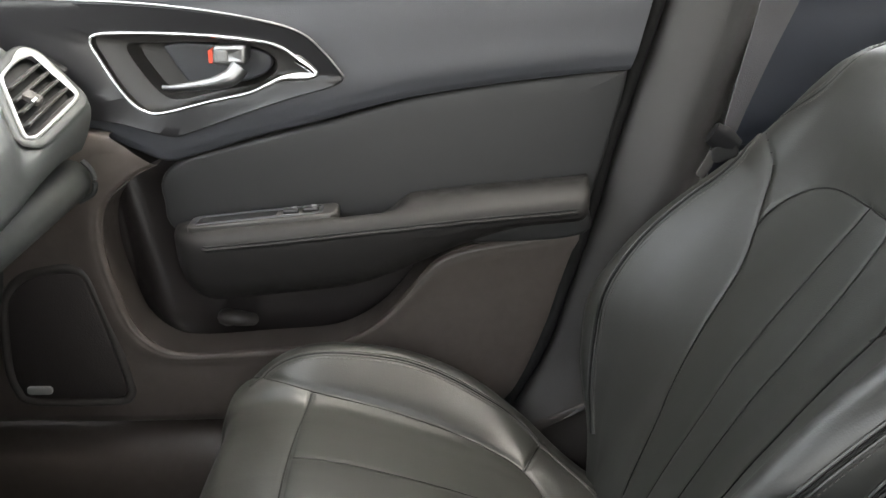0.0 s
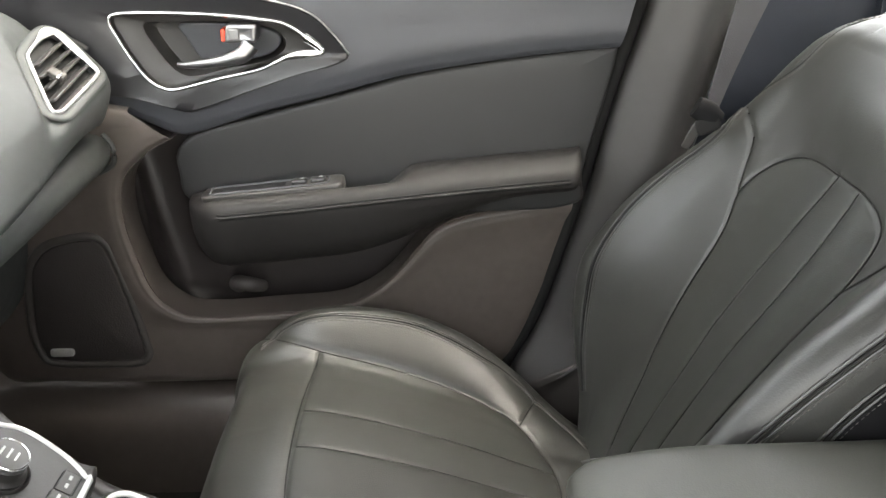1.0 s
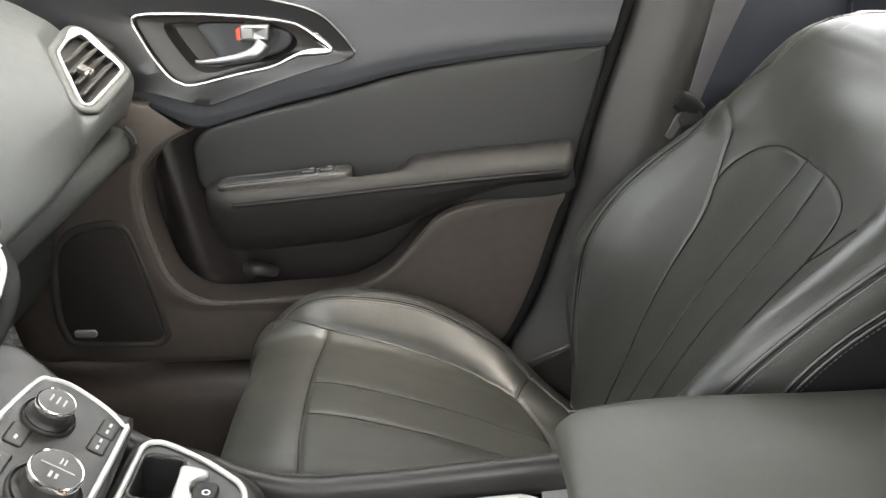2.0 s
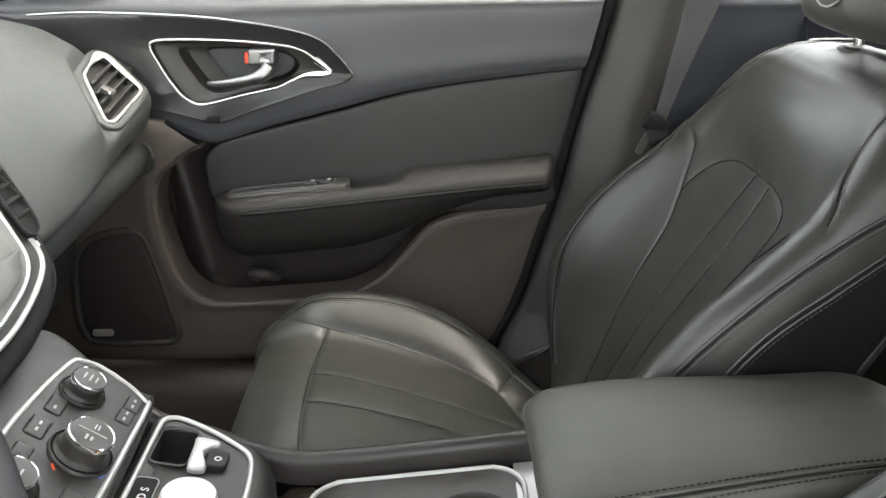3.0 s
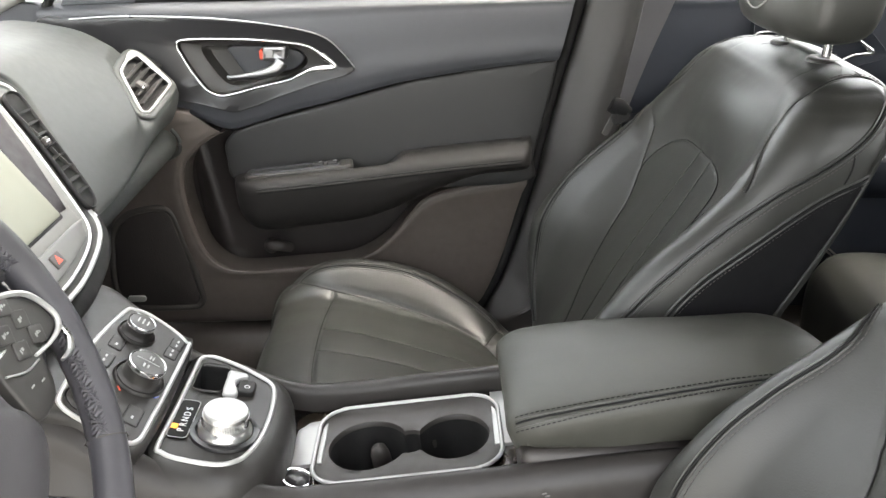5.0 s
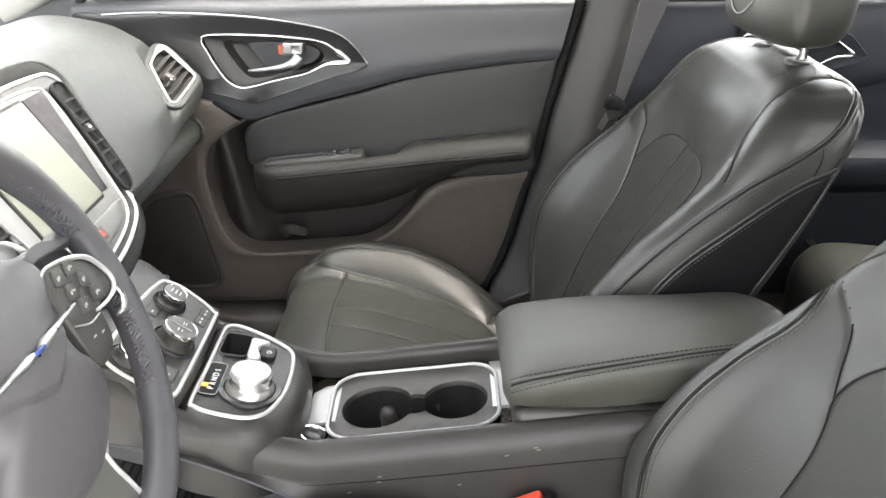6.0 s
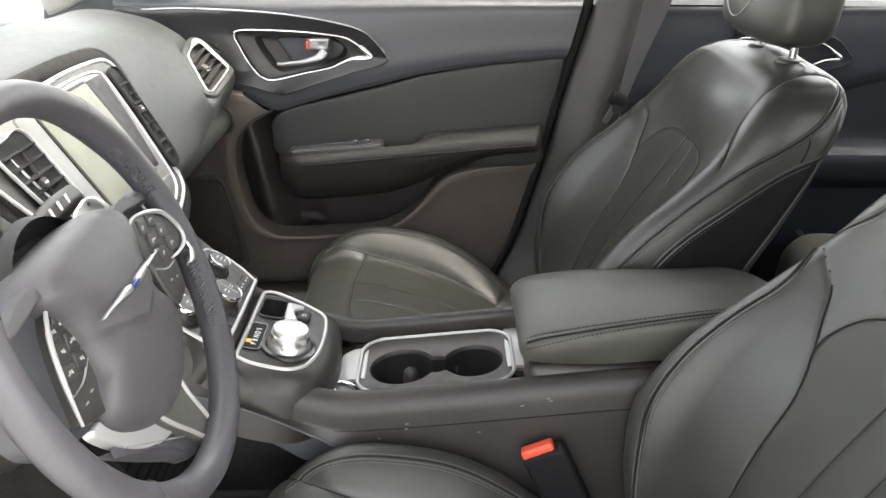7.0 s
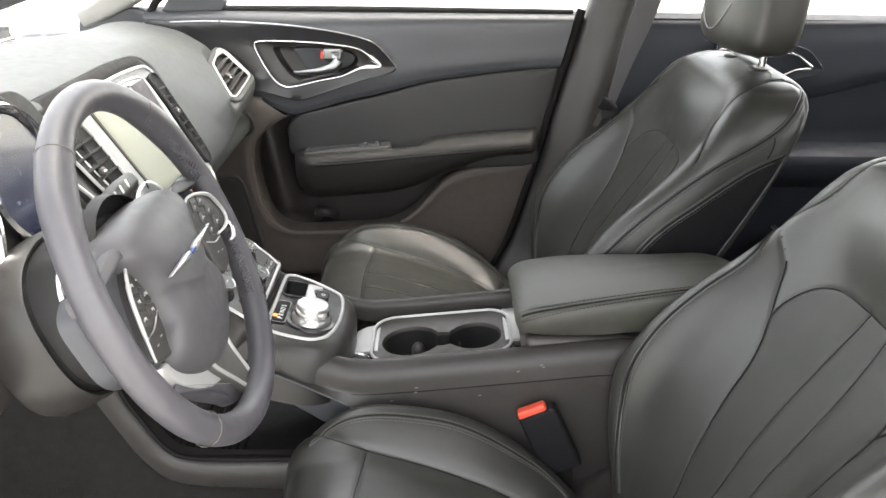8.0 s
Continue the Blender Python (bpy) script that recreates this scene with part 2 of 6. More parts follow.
SOFT_INK = surface("grey_marking", (0.36, 0.36, 0.35), 0.5, bump=0.0, blotch=0.05)
WHITE_INK = surface("white_marking", (0.75, 0.75, 0.75), 0.5, bump=0.0, blotch=0.02)
SCUFF = surface("scuffed_plastic", (0.14, 0.135, 0.13), 0.6, bump=0.0, spec=0.3)
THREAD = surface("dark_thread", (0.085, 0.080, 0.074), 0.7, grain=2000, bump=0.3)
NAVY = surface("navy_dial", (0.010, 0.012, 0.026), 0.22, bump=0.0, coat=0.4)
BLUE = surface("blue_enamel", (0.02, 0.06, 0.30), 0.2, bump=0.0, coat=0.5)
HEADLINER = surface("light_headliner", (0.27, 0.265, 0.25), 0.9, grain=700, bump=0.4, blotch=0.06, spec=0.1)
CONCRETE = surface("pale_concrete", (0.52, 0.51, 0.49), 0.85, grain=200, bump=0.2, blotch=0.12, spots=0.8)
PAINT = surface("silver_car_paint", (0.55, 0.56, 0.57), 0.25, 0.3, grain=3000, bump=0.02, blotch=0.03, coat=1.0)
WOODY = surface("dark_wood_trim", (0.035, 0.026, 0.02), 0.22, grain=120, bump=0.05, blotch=0.5, spots=14, coat=0.5)
AMBER = bpy.data.materials.new("amber_light")
AMBER.use_nodes = True
AMBER.node_tree.nodes["Principled BSDF"].inputs["Base Color"].default_value = (0.8, 0.35, 0.05, 1)
AMBER.node_tree.nodes["Principled BSDF"].inputs["Emission Color"].default_value = (1.0, 0.34, 0.03, 1)
AMBER.node_tree.nodes["Principled BSDF"].inputs["Emission Strength"].default_value = 0.16


# ---- shell of the car and the ground ----
def strip(rows, n=24):
    """A smooth sheet lofted through rows of points."""
    rows = [cr(r, n) for r in rows]
    return sheet(np.array(rows))


def thick_sheet(P, d):
    """A grid given thickness d (a vector)."""
    q = P + np.array(d, float)
    a, b = sheet(P), sheet(q)
    nu, nv = P.shape[:2]
    edge = [i * nv for i in range(nu)] + [(nu - 1) * nv + j for j in range(1, nv)] + [i * nv + nv - 1 for i in range(nu - 2, -1, -1)] + [j for j in range(nv - 2, 0, -1)]
    n = nu * nv
    f = a[1] + [[p + n for p in g] for g in b[1]]
    f += [[edge[i], edge[(i + 1) % len(edge)], edge[(i + 1) % len(edge)] + n, edge[i] + n] for i in range(len(edge))]
    return np.vstack([a[0], b[0]]), f


g = np.array([[(x, y, -0.32) for y in (-60, -3, 3, 60)] for x in (-60, -3, 3, 60)], float)
tagged(part("ground", thick_sheet(g, (0, 0, -0.2)), CONCRETE), "pale concrete ground outside the car", "ground", kind="structure")

fx = np.array([[(x, y, 0.02 + 0.10 * math.exp(-(y / 0.16) ** 4)) for y in np.linspace(-0.74, 0.74, 61)] for x in np.linspace(-0.95, 1.35, 40)])
tagged(part("floor", thick_sheet(fx, (0, 0, -0.05)), CARPET), "black carpeted cabin floor with a centre tunnel", "floor", kind="structure")
fw = strip([[(-0.95, y, 0.0), (-0.97, y, 0.35), (-0.90, y, 0.62), (-0.98, y, 0.75)] for y in np.linspace(-0.74, 0.74, 6)], 20)
tagged(part("wall_front", fw, CARPET), "black carpeted firewall of the footwells", "firewall", kind="structure")
rear = np.array([[(x, y, z) for y in np.linspace(-0.72, 0.72, 8)] for x, z in ((1.50, -0.05), (1.52, 0.5), (1.55, 0.82))])
tagged(part("wall_rear", thick_sheet(rear, (0.03, 0, 0)), CARPET), "dark bulkhead behind the rear bench", "bulkhead", kind="structure")
shelf_r = np.array([[(x, y, 0.82) for y in np.linspace(-0.66, 0.66, 8)] for x in (1.30, 1.6, 1.95)])
tagged(part("parcel_shelf", thick_sheet(shelf_r, (0, 0, -0.03)), CARPET), "dark carpeted parcel shelf behind the rear bench", "parcel shelf", kind="structure")

rx = np.linspace(-0.30, 1.45, 24)
roof = np.array([[(x, y, 1.17 - 0.10 * ((x - 0.5) / 1.0) ** 2 - 0.05 * (y / 0.55) ** 2) for y in np.linspace(-0.56, 0.56, 20)] for x in rx])
tagged(part("ceiling", thick_sheet(roof, (0, 0, 0.05)), HEADLINER), "light grey cloth headliner of the roof", "headliner", kind="structure")


def pillar(name, pts, w, d, mat, label):
    p = cr(pts, 30)
    t = np.gradient(p, axis=0)
    t /= np.linalg.norm(t, axis=1)[:, None]
    s = np.cross(t, (0, 1, 0))
    s /= np.linalg.norm(s, axis=1)[:, None]
    a = np.linspace(0, 2 * np.pi, 20, endpoint=False)
    c, q = np.sign(np.cos(a)) * np.abs(np.cos(a)) ** 0.6, np.sign(np.sin(a)) * np.abs(np.sin(a)) ** 0.6
    P = p[:, None] + w / 2 * c[None, :, None] * s[:, None] + d / 2 * q[None, :, None] * np.array([0, 1.0, 0])
    return tagged(part(name, capped(P), mat), label, "pillar", kind="structure")


pillar("pillar_front_passenger", [(-0.80, 0.72, 0.775), (-0.62, 0.69, 0.872), (-0.30, 0.60, 1.09)], 0.05, 0.05, HEADLINER, "light grey trim of the windscreen pillar")
pillar("pillar_front_driver", [(-1.02, -0.70, 0.74), (-0.66, -0.67, 0.884), (-0.30, -0.64, 1.004), (-0.20, -0.60, 1.06)], 0.07, 0.06, PLASTIC_UP, "dark grey trim of the windscreen pillar by the wheel")
pillar("pillar_rear_passenger", [(1.20, 0.68, 0.80), (1.38, 0.60, 1.0), (1.5, 0.52, 1.08)], 0.16, 0.06, HEADLINER, "light grey trim of the rear roof pillar")
pillar("pillar_rear_driver", [(1.20, -0.68, 0.80), (1.38, -0.60, 1.0), (1.5, -0.52, 1.08)], 0.16, 0.06, HEADLINER, "light grey trim of the rear roof pillar")
pillar("pillar_middle_driver", [(0.36, -0.73, 0.0), (0.36, -0.74, 0.5), (0.38, -0.71, 0.8), (0.44, -0.60, 1.10)], 0.10, 0.05, PLASTIC, "black trim of the middle roof pillar")
sl = strip([[(x, -0.78, 0.02), (x, -0.77, 0.09), (x, -0.70, 0.11), (x, -0.64, 0.09), (x, -0.62, 0.0)] for x in np.linspace(-0.8, 1.3, 12)], 20)
tagged(part("sill_driver", sl, PLASTIC), "black plastic sill trim of the open doorway", "sill", kind="structure")

# sides of the body behind the trims
def body_side(name, x0, x1, y, z0, z1, label):
    P = np.array([[(x, y + 0.05 * math.sin(math.pi * (z - z0) / (z1 - z0)) * (1 if y > 0 else -1), z) for z in np.linspace(z0, z1, 12)] for x in np.linspace(x0, x1, 10)])
    return tagged(part(name, thick_sheet(P, (0, 0.012 if y > 0 else -0.012, 0)), PAINT), label, "body panel", kind="structure")


body_side("wall_passenger", -1.0, 1.5, 0.80, -0.1, 0.79, "silver painted outer body side")
body_side("wall_driver_rear", 0.42, 1.5, -0.80, -0.1, 0.79, "silver painted outer body side behind the doorway")

for y in (0.755, -0.755):
    cap = np.array([[(x, y + dy, 0.792) for dy in (-0.056, 0.06)] for x in ((-0.68, 1.5) if y > 0 else (0.42, 1.5))])
    tagged(part("window_ledge", thick_sheet(cap, (0, 0, -0.012)), RUBBER), "black ledge under the side windows", "window ledge", kind="structure")
for y in (0.0,):
    wallf = np.array([[(-1.03, yy, z) for yy in np.linspace(-0.84, 0.86, 6)] for z in (-0.1, 0.3, 0.74)])
    tagged(part("bulkhead_front", thick_sheet(wallf, (-0.03, 0, 0)), RUBBER), "black engine bulkhead in front of the cabin", "bulkhead", kind="structure")

glass = bpy.data.materials.new("window_glass")
glass.use_nodes = True
gb = glass.node_tree.nodes["Principled BSDF"]
gb.inputs["Base Color"].default_value, gb.inputs["Transmission Weight"].default_value = (0.97, 0.99, 0.98, 1), 1.0
gb.inputs["Roughness"].default_value, gb.inputs["IOR"].default_value = 0.0, 1.02


ws = np.array([cr([(-0.80 - 0.05 * math.cos(y * 2.2), y, 0.775), (-0.60, y, 0.935 - 0.01 * (y / 0.6) ** 2), (-0.31, y * 0.86, 1.075 - 0.035 * (y / 0.6) ** 2)], 14) for y in np.linspace(-0.68, 0.68, 16)])
wsc = tagged(part("windscreen", thick_sheet(ws, (-0.003, 0, 0.004)), glass), "clear windscreen over the dashboard", "windscreen", kind="structure")
wsc.visible_shadow = False
bon = np.array([cr([(-0.80 - 0.05 * math.cos(y * 2.0), y, 0.752 - 0.02 * (y / 0.8) ** 2), (-1.2, y, 0.735 - 0.03 * (y / 0.8) ** 2), (-1.6, y * 0.98, 0.66 - 0.04 * (y / 0.8) ** 2), (-1.85, y * 0.92, 0.54)], 20) for y in np.linspace(-0.80, 0.80, 24)])
tagged(part("bonnet", thick_sheet(bon, (0, 0, -0.02)), PAINT), "silver painted bonnet in front of the windscreen", "bonnet", kind="structure")


# ---- passenger doors ----
DOOR = frame_of((0, 0, 0), (1, 0, 0), (0, 0, 1))       # u = x, v = z, w = towards the cabin


def door_plane(y):
    m = DOOR.copy()
    m.translation = Vector((0, y, 0))
    return m


def by_angle(outline, c, n=120):
    """A closed outline sampled at even angles round c."""
    o = cr(outline, 600, True)
    d = o - np.array(c)
    a, r = np.arctan2(d[:, 1], d[:, 0]), np.hypot(d[:, 0], d[:, 1])
    k = np.argsort(a)
    t = np.linspace(-np.pi, np.pi, n, endpoint=False)
    rr = np.interp(t, a[k], r[k], period=2 * np.pi)
    return np.stack([c[0] + rr * np.cos(t), c[1] + rr * np.sin(t)], 1)


BEZEL = [(-0.429, 0.730), (-0.419, 0.740), (-0.365, 0.741), (-0.294, 0.738), (-0.237, 0.732), (-0.208, 0.725), (-0.187, 0.711), (-0.166, 0.691),
         (-0.204, 0.687), (-0.225, 0.679), (-0.249, 0.669), (-0.300, 0.658), (-0.355, 0.645), (-0.376, 0.648), (-0.391, 0.659), (-0.408, 0.684), (-0.422, 0.712)]
GLOSSY = [(-0.66, 0.772), (-0.589, 0.777), (-0.521, 0.780), (-0.413, 0.777), (-0.323, 0.770), (-0.234, 0.756), (-0.182, 0.741), (-0.154, 0.716), (-0.133, 0.688),
          (-0.148, 0.676), (-0.196, 0.663), (-0.263, 0.641), (-0.312, 0.624), (-0.341, 0.616), (-0.368, 0.621), (-0.405, 0.632), (-0.445, 0.638), (-0.52, 0.642), (-0.66, 0.65)]
INNER = [(-0.392, 0.722), (-0.36, 0.727), (-0.28, 0.726), (-0.232, 0.718), (-0.215, 0.700), (-0.235, 0.679), (-0.29, 0.668), (-0.33, 0.659), (-0.352, 0.662), (-0.372, 0.683)]


def handle_set(door, dx=0.0, dz=0.0, y=0.664, k=1.0):
    """Gloss panel, chrome surround, cup and pull lever of a door."""
    c = (-0.300 + dx, 0.693 + dz)
    sh = np.array([dx, dz])
    n = 420
    mid_ = np.array([-0.300, 0.693])
    out, bez, inn = (by_angle((np.array(o_) - mid_) * k + mid_ + sh, c, n) for o_ in (GLOSSY, BEZEL, INNER))
    if dx > 0:                                           # the rear door's panel is cut short at its front edge
        out[:, 0] = np.maximum(out[:, 0], dx - 0.405)
    rows = []
    for s, w in ((0, 0.014), (0, 0.002), (0.012, -0.001), (0.06, -0.002), (0.35, 0.0), (0.7, 0.001), (0.97, 0.003), (1, 0.006)):
        o = out + (bez - out) * s
        rows.append(np.column_stack([o[:, 0], np.full(n, y + w - 0.002), o[:, 1]]))
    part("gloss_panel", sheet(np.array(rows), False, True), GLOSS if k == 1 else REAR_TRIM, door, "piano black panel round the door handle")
    rows = []
    for s, w in ((0, 0.006), (0.08, 0.012), (0.5, 0.018), (0.96, 0.020), (1.0, 0.024)):
        o = bez + (inn - bez) * s
        rows.append(np.column_stack([o[:, 0], np.full(n, y + w), o[:, 1]]))
    cc = np.array(c)
    for s, w in ((0.97, 0.036), (0.9, 0.043), (0.6, 0.046), (0.3, 0.046), (0.02, 0.046)):
        o = cc + (inn - cc) * s
        rows.append(np.column_stack([o[:, 0], np.full(n, y + w), o[:, 1]]))
    part("handle_cup", sheet(np.array(rows), False, True), DARK_SATIN, door, "black recessed cup behind the lever")
    base = cr(np.array([(-0.350, 0.722), (-0.300, 0.7245), (-0.236, 0.716), (-0.222, 0.700), (-0.240, 0.683), (-0.290, 0.672), (-0.318, 0.668), (-0.330, 0.682), (-0.343, 0.704)]) + sh, 90, True)
    part("cup_plate", plate(base, 0.016, 0.003, -0.001, door_plane(y + 0.030)), PLASTIC_UP, door, "dark grey plate behind the lever")
    sm = cr((np.array(BEZEL) - mid_) * k + mid_ + sh, 220, True)
    wide = 0.0052 + 0.007 * np.exp(-((sm[:, 0] - (-0.185 + dx)) / 0.022) ** 2) * (sm[:, 1] < 0.712 + dz)
    part("chrome_surround", ring(sm, wide[:, None], 0.0035, door_plane(y + 0.001)), CHROME, door, "bright chrome surround")
    if k < 1:                                            # hidden behind the seat on the rear door
        return
    lev = part("pull_lever", tube([(-0.347 + dx, y - 0.010, 0.679 + dz), (-0.335 + dx, y - 0.016, 0.679 + dz), (-0.305 + dx, y - 0.020, 0.6825 + dz), (-0.280 + dx, y - 0.021, 0.6865 + dz),
                                   (-0.262 + dx, y - 0.020, 0.693 + dz), (-0.252 + dx, y - 0.016, 0.704 + dz)], [0.0030, 0.0046, 0.0056, 0.0072, 0.0100, 0.0110], 12, n=30, flat=0.7, up=(0, 1, 0)), LEVER, door, "chrome pull lever")
    m = door_plane(y - 0.006)
    blk = rounded(0.040, 0.023, 0.004, 5, -0.266 + dx, 0.7155 + dz)
    part("lever_block", plate(blk + (blk[:, 1:] - 0.7155 - dz) * np.array([[0.12, 0]]), 0.030, 0.004, -0.002, m), LEVER, lev, "satin chrome lever block")
    part("lock_tab", plate(rounded(0.006, 0.016, 0.002, 4, -0.2885 + dx, 0.7135 + dz), 0.020, 0.0015, 0, door_plane(y - 0.004)), RED, lev, "red marked lock tab")
    part("lever_window", plate(rounded(0.013, 0.013, 0.002, 4, -0.2745 + dx, 0.715 + dz), 0.002, 0.0008, 0, door_plane(y - 0.0075)), LEVER, lev, "pale inset of the lever block")


door = thing("front_door", "closed black front passenger door with padded armrest and pocket", "car door")
EDGE = curve1([0.0, 0.226, 0.289, 0.399, 0.505, 0.585, 0.70, 0.791, 1.15], [0.02, 0.084, 0.116, 0.151, 0.180, 0.197, 0.228, 0.252, 0.36])
zl = curve1([-0.66, -0.47, -0.43, -0.39, -0.345, -0.30, -0.247, -0.151, -0.055, 0.038, 0.132, 0.235],
            [0.627, 0.623, 0.613, 0.595, 0.578, 0.587, 0.604, 0.628, 0.654, 0.670, 0.682, 0.691])
U = np.linspace(0, 1, 260)
prof = curve1([0, 0.02, 0.06, 0.14, 0.45, 0.85, 0.95, 1.0], [0.690, 0.676, 0.6695, 0.6655, 0.667, 0.677, 0.684, 0.705])
V = np.concatenate([np.linspace(0, 0.2, 20), np.linspace(0.21, 0.84, 60), np.linspace(0.87, 1, 9)])
xb = -0.66 + U * (0.224 + 0.66)
P = np.zeros((len(U), len(V), 3))
for j, v in enumerate(V):
    z = zl(xb) + (0.800 - zl(xb)) * v
    x = -0.66 + U * (EDGE(z) - 0.012 + 0.66)
    P[:, j] = np.stack([x, prof(v) + 0.0 * x, z], 1)
hc = np.array([-0.300, 0.693])
hd = by_angle(GLOSSY, hc, 720) - hc
px, pz = P[..., 0] - hc[0], P[..., 2] - hc[1]
near_h = np.hypot(px, pz) / np.interp(np.arctan2(pz, px), np.arctan2(hd[:, 1], hd[:, 0]), np.hypot(hd[:, 0], hd[:, 1]), period=2 * np.pi)
P[..., 1] += 0.06 * (1 - smooth01(0.80, 0.92, near_h))          # hollow behind the handle
part("upper_panel", sheet(P), PLASTIC_UP, door, "dark grey soft upper door trim")
part("window_seal", tube([(-0.62, 0.706, 0.801), (-0.2, 0.706, 0.803), (0.24, 0.706, 0.801)], 0.007, 10, n=30), RUBBER, door, "black rubber window seal")
handle_set(door)
part("edge_line", tube([(-0.60, 0.6605, 0.7785), (-0.521, 0.6605, 0.7815), (-0.413, 0.6605, 0.7785), (-0.323, 0.6605, 0.7715), (-0.234, 0.6605, 0.7575), (-0.182, 0.6605, 0.742), (-0.153, 0.6605, 0.717), (-0.132, 0.661, 0.689)], 0.0013, 6, n=80), SATIN, door, "thin bright line over the gloss panel")

# padded insert between the upper trim and the armrest
ins = cr([(-0.326, 0.588), (-0.358, 0.572), (-0.371, 0.553), (-0.370, 0.53), (-0.36, 0.49), (-0.28, 0.46), (-0.05, 0.465), (0.160, 0.475), (0.178, 0.53), (0.212, 0.68),
          (0.20, 0.692), (0.132, 0.686), (0.038, 0.674), (-0.055, 0.658), (-0.151, 0.632), (-0.247, 0.608)], 160, True)
part("insert_panel", plate(ins, 0.02, 0.006, 0.001, door_plane(0.674), 6), LEATHER_SOFT, door, "black padded vinyl insert")

# armrest
zs = curve1([-0.36, -0.329, -0.307, -0.232, -0.082, 0.067, 0.148, 0.19], [0.490, 0.492, 0.494, 0.501, 0.517, 0.532, 0.539, 0.543])
X = np.concatenate([np.linspace(-0.357, -0.30, 22), np.linspace(-0.296, 0.168, 120)])
sec = cr([(0.700, 0.010), (0.668, 0.014), (0.645, 0.016), (0.622, 0.015), (0.608, 0.010), (0.6015, 0.001), (0.600, -0.012), (0.604, -0.035), (0.614, -0.062), (0.635, -0.085), (0.668, -0.097), (0.70, -0.10)], 46)
P = np.zeros((len(X), len(sec), 3))
for i, x in enumerate(X):
    k = math.sqrt(max(0.0, 1 - max(0.0, (-0.300 - x) / 0.057) ** 2)) if x < -0.300 else 1.0
    y = 0.695 - (0.695 - sec[:, 0]) * (0.25 + 0.75 * k)
    tail = math.sqrt(max(0.0, 1 - max(0.0, (x - 0.150) / 0.0185) ** 2))
    y = 0.695 - (0.695 - y) * (0.55 + 0.45 * tail)
    dz = sec[:, 1] * np.where(sec[:, 1] < 0, (0.35 + 0.65 * k) * (1 - 0.55 * float(smooth01(-0.16, 0.10, x))), 0.3 + 0.7 * k)
    top = smooth01(-0.002, 0.008, sec[:, 1])
    dip = 0.020 * smooth01(-0.152, -0.142, x) * (1 - smooth01(-0.100, -0.050, x)) * smooth01(0.618, 0.640, sec[:, 0]) * top
    lift = 0.006 * smooth01(-0.090, -0.045, x) * smooth01(0.612, 0.64, sec[:, 0]) * top
    rise = 0.010 * smooth01(-0.12, 0.10, x) * (sec[:, 1] < -0.03)
    P[i] = np.stack([np.full(len(sec), x), y, zs(x) + dz - dip + lift + rise], 1)
armrest = part("armrest", sheet(P), ARM_VINYL, door, "black stitched leather armrest")
for dz in (0.0, -0.006):
    xs = np.linspace(-0.335, 0.148, 90)
    part("seam", tube(np.stack([xs, np.full(90, 0.5996) + 0.03 * smooth01(-0.30, -0.335, xs), zs(xs) + dz], 1), 0.0013, 6), SEAM, armrest, "stitched double seam")


def stitches(pts, step=0.0055, length=0.0034, r=0.0006, off=(0, 0, 0)):
    """Short threads along a curve, one joined piece."""
    p = np.array(pts, float) + np.array(off)
    s = np.concatenate([[0], np.cumsum(np.linalg.norm(np.diff(p, axis=0), axis=1))])
    out = []
    for a in np.arange(0, s[-1] - length, step):
        q = np.stack([np.interp([a, a + length], s, p[:, j]) for j in range(3)], 1)
        out.append(tube(q, r, 4, up=(0.1, 0.2, 1)))
    return joined(*out)


part("seam_fold", tube(np.stack([xs, np.full(90, 0.5990) + 0.03 * smooth01(-0.30, -0.335, xs), zs(xs) - 0.003], 1), 0.0020, 6), ARM_VINYL, armrest)
part("stitching", stitches(np.stack([xs, np.full(90, 0.5970) + 0.03 * smooth01(-0.30, -0.335, xs), zs(xs) - 0.003], 1)), ARM_VINYL, armrest)

# window switch panel on the armrest
SW = frame_of((-0.238, 0.6425, 0.521), (1, 0, 0.098), (0, 1, 0))
sw = part("switch_panel", plate(rounded(0.188, 0.044, 0.011, 6), 0.012, 0.003, 0, SW), DARK_SATIN, door, "black switch panel")
part("switch_tray", ring(rounded(0.158, 0.027, 0.006, 6, -0.005, 0), 0.003, 0.0015, SW), PLASTIC_UP, sw)
part("tray_floor", plate(rounded(0.093, 0.021, 0.004, 5, -0.030, 0), 0.001, 0.0006, -0.0003, SW @ pose(0, 0, 0.0008)), GLOSS, sw, "glossy black tray")
for dx in (0.035, 0.060):
    b = part("window_switch", round_box(0.020, 0.014, 0.005, 0.003, SW @ pose(dx, 0, 0)), GLOSS, sw, "glossy black switch")
    part("switch_mark", plate(rounded(0.006, 0.003, 0.001, 3, dx + 0.004, 0.002), 0.0006, 0.0003, 0, SW @ pose(0, 0, 0.0056)), SATIN, b)

# pocket hollow behind the lower trim
xs, zz = np.linspace(-0.47, 0.20, 300), np.linspace(0.205, 0.62, 110)
XX, ZZ = np.meshgrid(xs, zz, indexing="ij")
axis_x = -0.414 + (0.49 - ZZ) * 0.20
YY = 0.742 - 0.040 * np.exp(-((XX - axis_x) / 0.036) ** 2) * smooth01(0.29, 0.36, ZZ) - 0.07 * smooth01(-0.435, -0.47, XX)
part("pocket_back", sheet(np.stack([XX, YY, ZZ], -1)), POCKET_SHADED, door, "plastic hollow of the door pocket, its shade put into the colour")
part("bottle_stop", tube([(-0.318, 0.735, 0.330), (-0.312, 0.700, 0.352), (-0.295, 0.690, 0.355), (-0.278, 0.715, 0.340)], [0.010, 0.012, 0.011, 0.009], 10, n=16), PLASTIC, door, "rounded bottle stop in the pocket")

